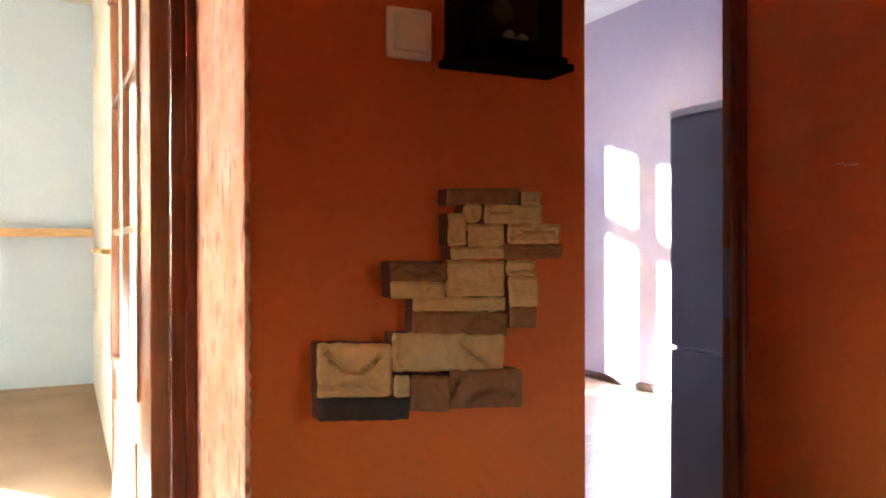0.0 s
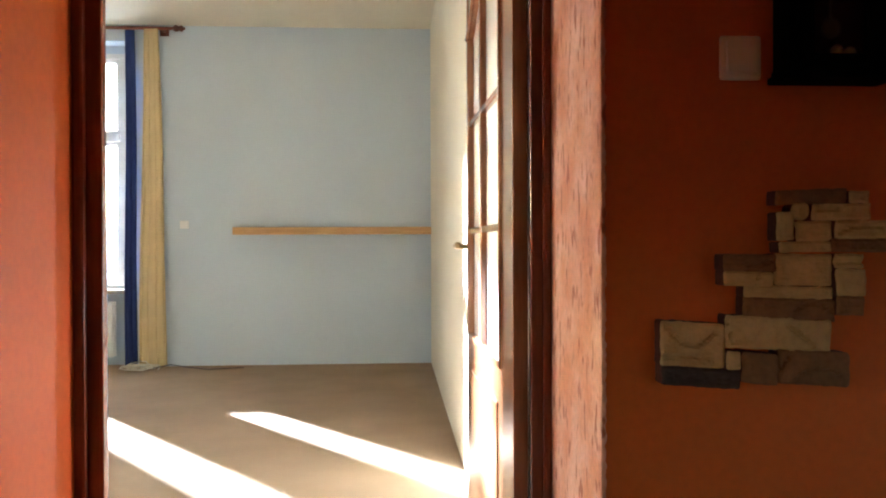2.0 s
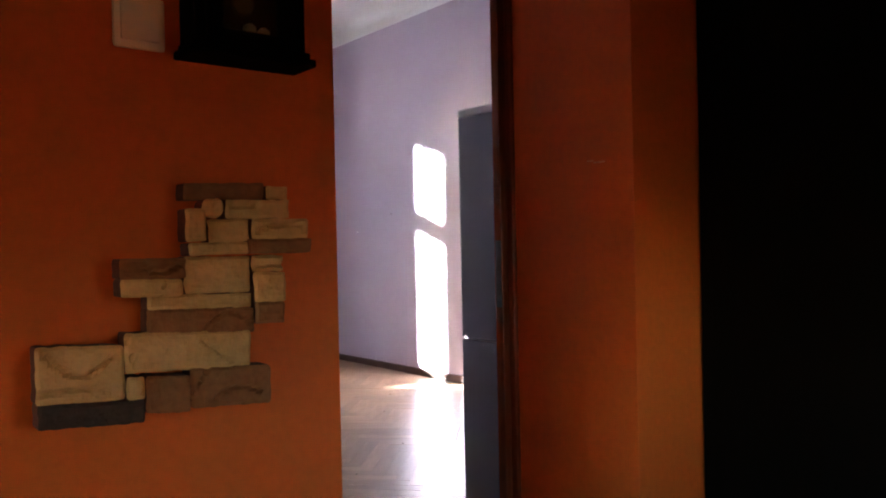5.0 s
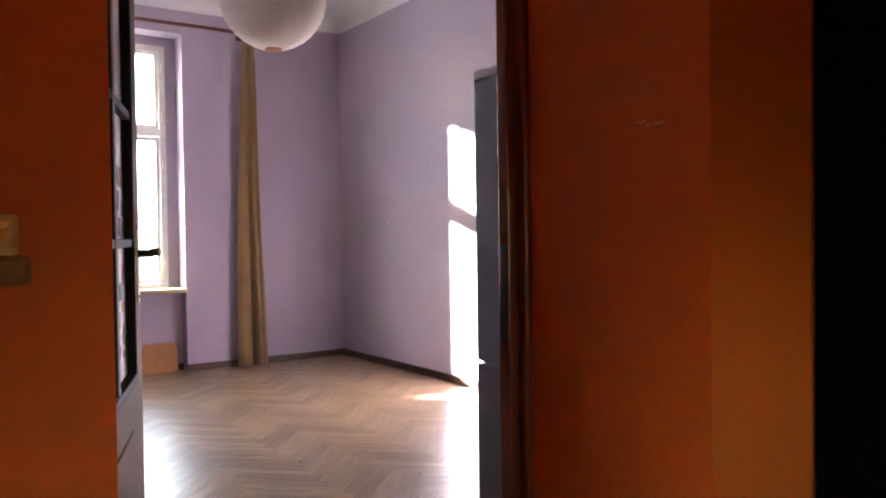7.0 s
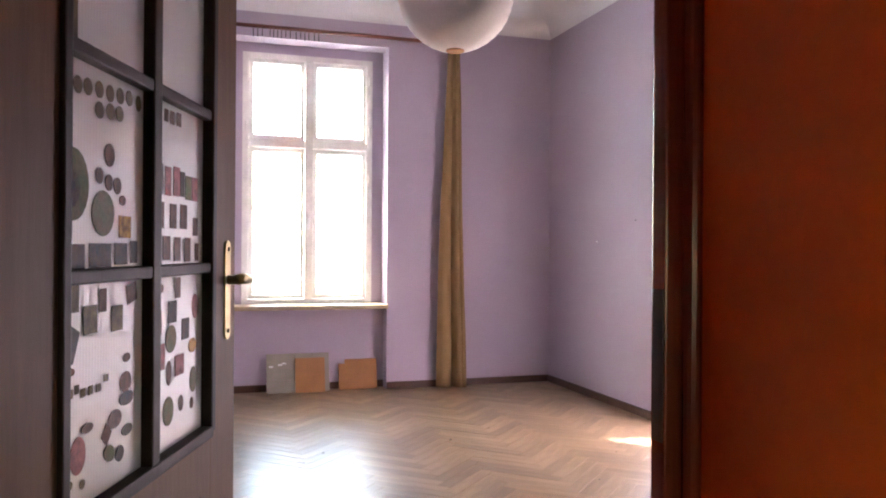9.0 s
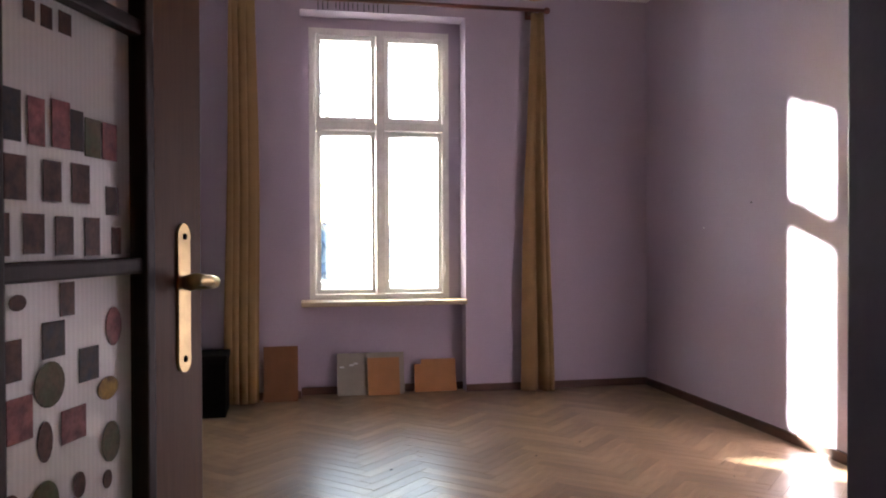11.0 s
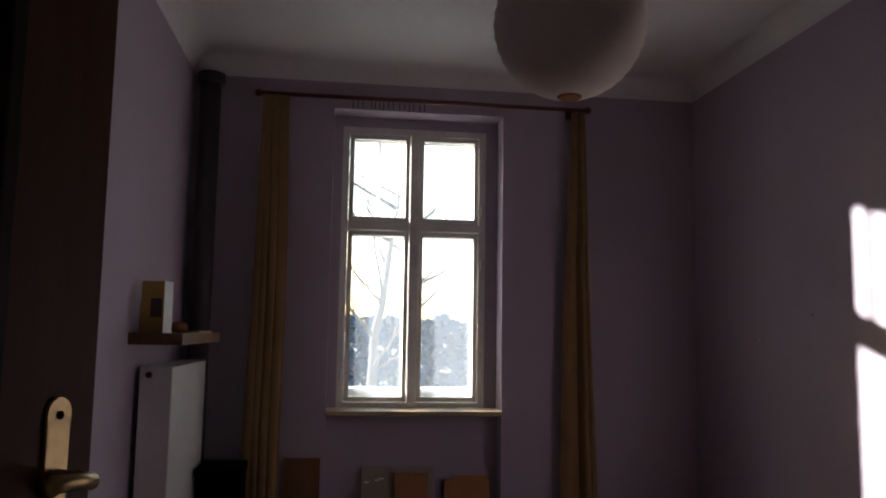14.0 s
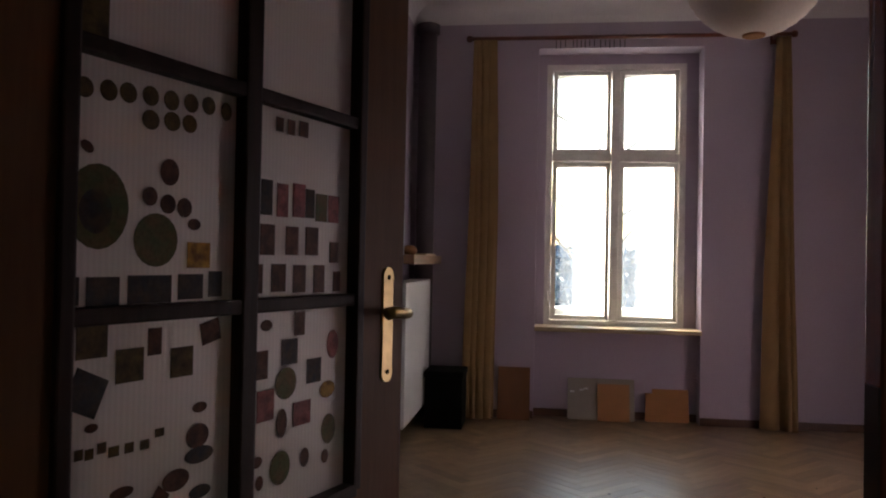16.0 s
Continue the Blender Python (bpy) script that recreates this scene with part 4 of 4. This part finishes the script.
def leaning(name, label, x, y, w, h, tilt, material, notch=False, m_label="card"):
    """A sheet of board standing on the floor and leaning on the wall behind."""
    t = thing(name, label, m_label, pose(x, y, 0.002, -tilt, 0, 0))
    if notch:
        part("sheet", boxes((0, w, 0, 0.008, 0, h * 0.86), (0.06, w, 0, 0.008, h * 0.86, h), bevel=0.001), material, t)
    else:
        part("sheet", boxes((0, w, 0, 0.008, 0, h), bevel=0.001), material, t)
    return t


board = leaning("framed_board", "grey board leaning in the window niche, bits of tape on it", -2.72, 0.022, 0.56, 0.35, 13, M_GREYCARD, m_label="board")
for x, z, a in ((0.02, 0.235, 8), (0.10, 0.25, -12), (0.135, 0.262, 20)):
    part("tape", moved(boxes((-0.018, 0.018, -0.0015, 0, -0.007, 0.007)), x + 0.02, 0, z), M_ENAMEL, board, "shiny bit of tape")
leaning("cardboard_sheet", "brown cardboard sheet leaning on a grey board", -2.47, -0.012, 0.265, 0.31, 13, M_CARD)
leaning("cardboard_sheet", "brown cardboard sheet with a notched corner", -2.07, 0.055, 0.36, 0.275, 12, M_CARD, notch=True)
leaning("cardboard_sheet", "dark brown cardboard sheet leaning beside the curtain", -3.31, -0.115, 0.272, 0.44, 10, M_CARDDARK)


def curtain(name, label, x, y, z0, z1, w_top, w_bot, depth, folds, material, seed):
    """A gathered hanging: a pleated sheet with thickness, drawn in at the top."""
    rnd = random.Random(seed)
    c = thing(name, label, "curtain", pose(x, y, z0))
    bm = bmesh.new()
    n, rows = folds * 16, 18
    ph = [rnd.uniform(0, 6.28) for _ in range(4)]
    grid = []
    for j in range(rows + 1):
        v = j / rows
        w = w_bot + (w_top - w_bot) * v ** 1.3
        row = []
        for i in range(n + 1):
            u = i / n
            # folds of uneven width that lean and merge on the way up
            q = u + 0.07 * math.sin(6.28 * u + ph[0]) + 0.05 * math.sin(11 * u + ph[1]) + 0.10 * (1 - v) * math.sin(3.1 * u + ph[2])
            a = q * folds * 2 * math.pi
            deep = depth * (0.45 + 0.55 * (1 - v)) * (0.65 + 0.35 * math.sin(4.7 * u + ph[3]))
            xx = (u - 0.5) * w + 0.25 * w / folds * math.cos(a + 0.6) + 0.006 * math.sin(7 * v + ph[0])
            yy = deep * (math.sin(a) + 0.25 * math.sin(2 * a + ph[1]))
            row.append(bm.verts.new((xx, yy, v * (z1 - z0))))
        grid.append(row)
    for j in range(rows):
        for i in range(n):
            bm.faces.new((grid[j][i], grid[j][i + 1], grid[j + 1][i + 1], grid[j + 1][i]))
    cl = part("cloth", bm, material, c, smooth=True)
    md = cl.modifiers.new("thickness", "SOLIDIFY")
    md.thickness = 0.003
    return c


curtain("curtain", "long ochre curtain gathered beside the window", -1.045, -0.12, 0.01, 3.19, 0.11, 0.26, 0.055, 3, M_CURTAIN, 3)
curtain("curtain", "long ochre curtain gathered beside the window", -3.46, -0.16, 0.01, 3.19, 0.19, 0.25, 0.055, 3, M_CURTAIN, 5)
rod = thing("curtain_rod", "red-brown wooden curtain rod above the window", "curtain rod", pose(-3.57, -0.13, 3.21))
part("rod", moved(lathe([(0.017, 0), (0.017, 2.58)], 16, "x"), 0, 0, 0), M_ROD, rod, smooth=True)
for x, sgn in ((0.0, -1), (2.58, 1)):
    part("finial", moved(lathe([(0.017, 0), (0.027, 0.010 * sgn), (0.029, 0.03 * sgn), (0.024, 0.045 * sgn), (0.008, 0.052 * sgn)], 16, "x"), x, 0, 0), M_ROD, rod, smooth=True)
for x in (0.10, 2.48):
    part("bracket", boxes((x - 0.012, x + 0.012, 0.0, 0.128, -0.012, 0.012), (x - 0.03, x + 0.03, 0.118, 0.13, -0.05, 0.04), bevel=0.003), M_ROD, rod)
rnd = random.Random(8)
for k in range(15):
    x = 0.71 + 0.56 * k / 14 + rnd.uniform(-0.014, 0.014)
    ring = part("ring", moved(lathe([(0.018, -0.003), (0.027, -0.003), (0.027, 0.003), (0.018, 0.003)], 14, "x"), x, 0, -0.006), M_ROD, rod)
    part("clip", boxes((x - 0.003, x + 0.003, -0.003, 0.003, -0.075 - rnd.uniform(0, 0.018), -0.03)), M_BLACKWOOD, ring)
rod2 = thing("curtain_rod", "red-brown wooden curtain rod in the grey room", "curtain rod", pose(-8.9, -0.12, 3.40))
part("rod", lathe([(0.017, 0), (0.017, 2.06)], 16, "x"), M_ROD, rod2, smooth=True)
part("finial", moved(lathe([(0.017, 0), (0.034, 0.02), (0.03, 0.05), (0.022, 0.06), (0.034, 0.085), (0.006, 0.12)], 16, "x"), 2.06, 0, 0), M_ROD, rod2, smooth=True)
part("bracket", boxes((1.93, 1.96, 0.0, 0.118, -0.015, 0.015), (1.90, 1.99, 0.108, 0.12, -0.05, 0.04), bevel=0.003), M_ROD, rod2)

# ---- grey room things ----
curtain("curtain", "pale yellow curtain gathered beside the window", -7.05, -0.15, 0.03, 3.385, 0.15, 0.30, 0.05, 3, M_CURTAIN2, 11)
curtain("curtain", "narrow navy blue curtain behind a yellow one", -7.275, -0.10, 0.03, 3.385, 0.10, 0.13, 0.04, 2, M_BLUE, 12)
shelf_l = thing("floating_shelf", "long light pine floating shelf on the grey wall", "shelf", pose(-6.25, -0.20, 1.335))
part("board", boxes((0, 1.985, 0, 0.20, 0, 0.075), bevel=0.004), M_PINE, shelf_l)
rad_l = thing("radiator", "white panel radiator under the grey room window", "radiator", pose(-8.46, -0.02, 0.10))
part("panel", boxes((0, 0.98, 0.0, 0.03, 0, 0.56), bevel=0.008), M_ENAMEL, rad_l)
part("panel", boxes((0, 0.98, 0.07, 0.10, 0, 0.56), bevel=0.008), M_ENAMEL, rad_l)
part("bracket", boxes((0.2, 0.24, 0.03, 0.16, 0.1, 0.5)), M_ENAMEL, rad_l)
socket = thing("wall_socket", "small white socket on the grey wall", "socket", pose(-6.77, 0, 1.44))
part("plate", boxes((-0.045, 0.045, -0.012, 0, -0.04, 0.04), bevel=0.004), M_ENAMEL, socket)
part("insert", boxes((-0.03, 0.03, -0.016, -0.012, -0.025, 0.025), bevel=0.003), M_ENAMEL, socket)
cable = thing("cable", "pale cable coiled on the carpet below the curtain", "cable", pose(-7.1, -0.30, 0))
pts = []
for k in range(70):
    a = k * 0.42
    pts.append((0.13 * math.cos(a) * (1.1 + 0.6 * math.sin(k * 0.37)), 0.09 * math.sin(a) * (1.0 + 0.5 * math.sin(k * 0.51)), 0.012 + 0.0006 * k + 0.03 * max(0.0, math.sin(k * 0.6 + 0.4 * math.sin(k)))))
part("coil", tube(pts, 0.0055, 6), M_SWITCH, cable, smooth=True)
part("lead", tube([(0.1, 0.0, 0.03), (0.25, 0.08, 0.05), (0.4, 0.10, 0.02), (0.62, 0.03, 0.006), (0.95, 0.12, 0.006)], 0.005, 6), M_DARK, cable, smooth=True)

for k, (x, y, w) in enumerate(((-1.59, -3.95, 0.012), (-1.67, -2.0, 0.014), (-2.0, -3.35, 0.010), (-1.15, -3.1, 0.009), (-2.55, -2.1, 0.016), (-1.3, -1.75, 0.010), (-0.75, -2.6, 0.009), (-2.15, -4.3, 0.011))):
    crumb = thing("plaster_crumb", "small dark crumb of dirt on the parquet", "crumb", pose(x, y, 0.001, 0, 0, 40 * k), group="crumbs on the parquet")
    part("crumb", lathe([(w * 0.4, 0.0), (w * 0.6, 0.002), (w * 0.3, 0.005)], 6), M_DARK, crumb)

# ---- outside ----
setting("ground", boxes((-400, 400, 0.56, 800, -1.5, -1.2)), M_GROUND, "winter ground, made pale to bounce light indoors", "ground")


def bare_tree(x, y, height, lean, seed):
    """A leafless tree: tapered trunk, forked limbs and thin twigs."""
    rnd = random.Random(seed)
    t = thing("bare_tree", "bare winter tree with a thin grey trunk", "tree", pose(x, y, -1.2), group="bare trees outside")
    trunk = [(lean * k * k / 64 + rnd.uniform(-0.04, 0.04), rnd.uniform(-0.04, 0.04), height * k / 8) for k in range(9)]
    part("trunk", tube(trunk, [0.13 * (1 - 0.09 * k) for k in range(9)], 10), M_BARK, t, smooth=True)
    for k in range(12):
        b = trunk[3 + k % 6]
        a, up, ln = rnd.uniform(0, 6.28), rnd.uniform(0.4, 1.0), rnd.uniform(0.8, 2.0)
        pts = [(b[0] + math.cos(a) * ln * q / 5 + rnd.uniform(-0.04, 0.04), b[1] + math.sin(a) * ln * q / 5, b[2] + up * ln * q / 5) for q in range(6)]
        limb = part("limb", tube(pts, [0.045 * (1 - 0.16 * q) for q in range(6)], 6), M_BARK, t)
        for q in range(4):
            p = pts[2 + q % 4]
            a2 = a + rnd.uniform(-1.2, 1.2)
            part("twig", tube([p, (p[0] + 0.3 * math.cos(a2), p[1] + 0.3 * math.sin(a2), p[2] + 0.3), (p[0] + 0.5 * math.cos(a2), p[1] + 0.5 * math.sin(a2), p[2] + 0.7)], [0.014, 0.009, 0.004], 5), M_BARK, limb)


bare_tree(-2.3, 9.0, 5.0, 0.5, 1)
bare_tree(-0.9, 14.0, 6.0, -0.3, 2)
bare_tree(-4.6, 16.0, 7.0, 0.4, 3)
rnd = random.Random(6)
verts, faces = [], []
for k in range(9000):
    x = rnd.uniform(-14, 12)
    top = 1.75 + 0.45 * noise.noise(Vector((x * 0.5, 2.0, 0))) + 0.25 * noise.noise(Vector((x * 2.1, 5.0, 0)))
    z = -1.2 + (top + 1.2) * rnd.random() ** 0.7
    c = Vector((x, 17.0 + rnd.uniform(-0.8, 0.8), z))
    d1 = Vector((rnd.uniform(-1, 1), rnd.uniform(-1, 1), rnd.uniform(-1, 1))).normalized() * 0.24
    d2 = d1.cross(Vector((rnd.uniform(-1, 1), rnd.uniform(-1, 1), rnd.uniform(-1, 1)))).normalized() * 0.14
    n = len(verts)
    verts += [c - d1, c + d2, c + d1, c - d2]
    faces.append((n, n + 1, n + 2, n + 3))
me = bpy.data.meshes.new("hedge")
me.from_pydata(verts, [], faces)
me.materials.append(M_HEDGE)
tagged(new("hedge", me), "dense winter hedge across the garden, blued to suggest haze", "hedge", kind="stuff")

# ---- parquet: herringbone blades ----
BW, BL = 0.08, 0.48
X0, X1, Y0, Y1 = XP1, 0.0, YR, 0.14


def clip(poly):
    for axis, lim, sign in ((0, X0, 1), (0, X1, -1), (1, Y0, 1), (1, Y1, -1)):
        out = []
        for k, p in enumerate(poly):
            q = poly[(k + 1) % len(poly)]
            a, b = sign * (p[axis] - lim), sign * (q[axis] - lim)
            if a >= 0:
                out.append(p)
            if (a >= 0) != (b >= 0):
                f = a / (a - b)
                out.append((p[0] + (q[0] - p[0]) * f, p[1] + (q[1] - p[1]) * f))
        poly = out
        if len(poly) < 3:
            return []
    return poly


floor_p = bpy.data.objects["floor_purple_room"]
blade = bmesh.new()
box(blade, -BW / 2 + 0.0007, BW / 2 - 0.0007, -BL / 2 + 0.0007, BL / 2 - 0.0007, -0.012, 0.0)
top = [e for e in blade.edges if all(v.co.z > -0.001 for v in e.verts)]
bmesh.ops.bevel(blade, geom=top, offset=0.0005, segments=1, affect="EDGES")
blade_mesh = mesh_of("parquet_blade", blade, M_PARQUET)
rnd = random.Random(2)
spots = []
c45 = math.sqrt(0.5)
for i in range(-115, 116):
    for k in range(-16, 17):
        for kind in (0, 1):
            if kind == 0:
                cx, cy = i * BW + k * BL + BL / 2, i * BW - k * BL + BW / 2
            else:
                cx, cy = i * BW + k * BL + BL + BW / 2, i * BW - k * BL + BW - BL / 2
            x, y = (cx - cy) * c45 - 2.0, (cx + cy) * c45 - 3.0
            if X0 - 0.4 < x < X1 + 0.4 and Y0 - 0.4 < y < Y1 + 0.4:
                spots.append((x, y, -45 if kind == 0 else 45))
rest_v, rest_f = [], []
count = 0
for x, y, a in spots:
    m = pose(x, y, rnd.uniform(-0.0004, 0.0004), rnd.uniform(-0.04, 0.04), rnd.uniform(-0.06, 0.06), a)
    quad = [m @ Vector(p) for p in ((-BW / 2 + 0.0007, -BL / 2 + 0.0007, 0), (BW / 2 - 0.0007, -BL / 2 + 0.0007, 0), (BW / 2 - 0.0007, BL / 2 - 0.0007, 0), (-BW / 2 + 0.0007, BL / 2 - 0.0007, 0))]
    inside = all(X0 < p.x < X1 and Y0 < p.y < Y1 for p in quad)
    if inside and -3.4 < x < -0.5 and -4.4 < y < -0.9 and count < 300:
        ob = new("parquet_blade", blade_mesh)
        ob.matrix_world = m
        ob.parent = floor_p
        count += 1
        continue
    poly = clip([(p.x, p.y) for p in quad])
    if len(poly) < 3:
        continue
    n = len(rest_v)
    rest_v += [(p[0], p[1], 0.0) for p in poly] + [(p[0], p[1], -0.012) for p in poly]
    q = len(poly)
    rest_f.append(tuple(range(n, n + q)))
    rest_f += [(n + k, n + q + k, n + q + (k + 1) % q, n + (k + 1) % q) for k in range(q)]
me = bpy.data.meshes.new("parquet_rest")
me.from_pydata(rest_v, [], rest_f)
me.materials.append(M_PARQUET_REST)
ob = tagged(new("parquet_rest", me), kind="stuff")
ob.parent = floor_p
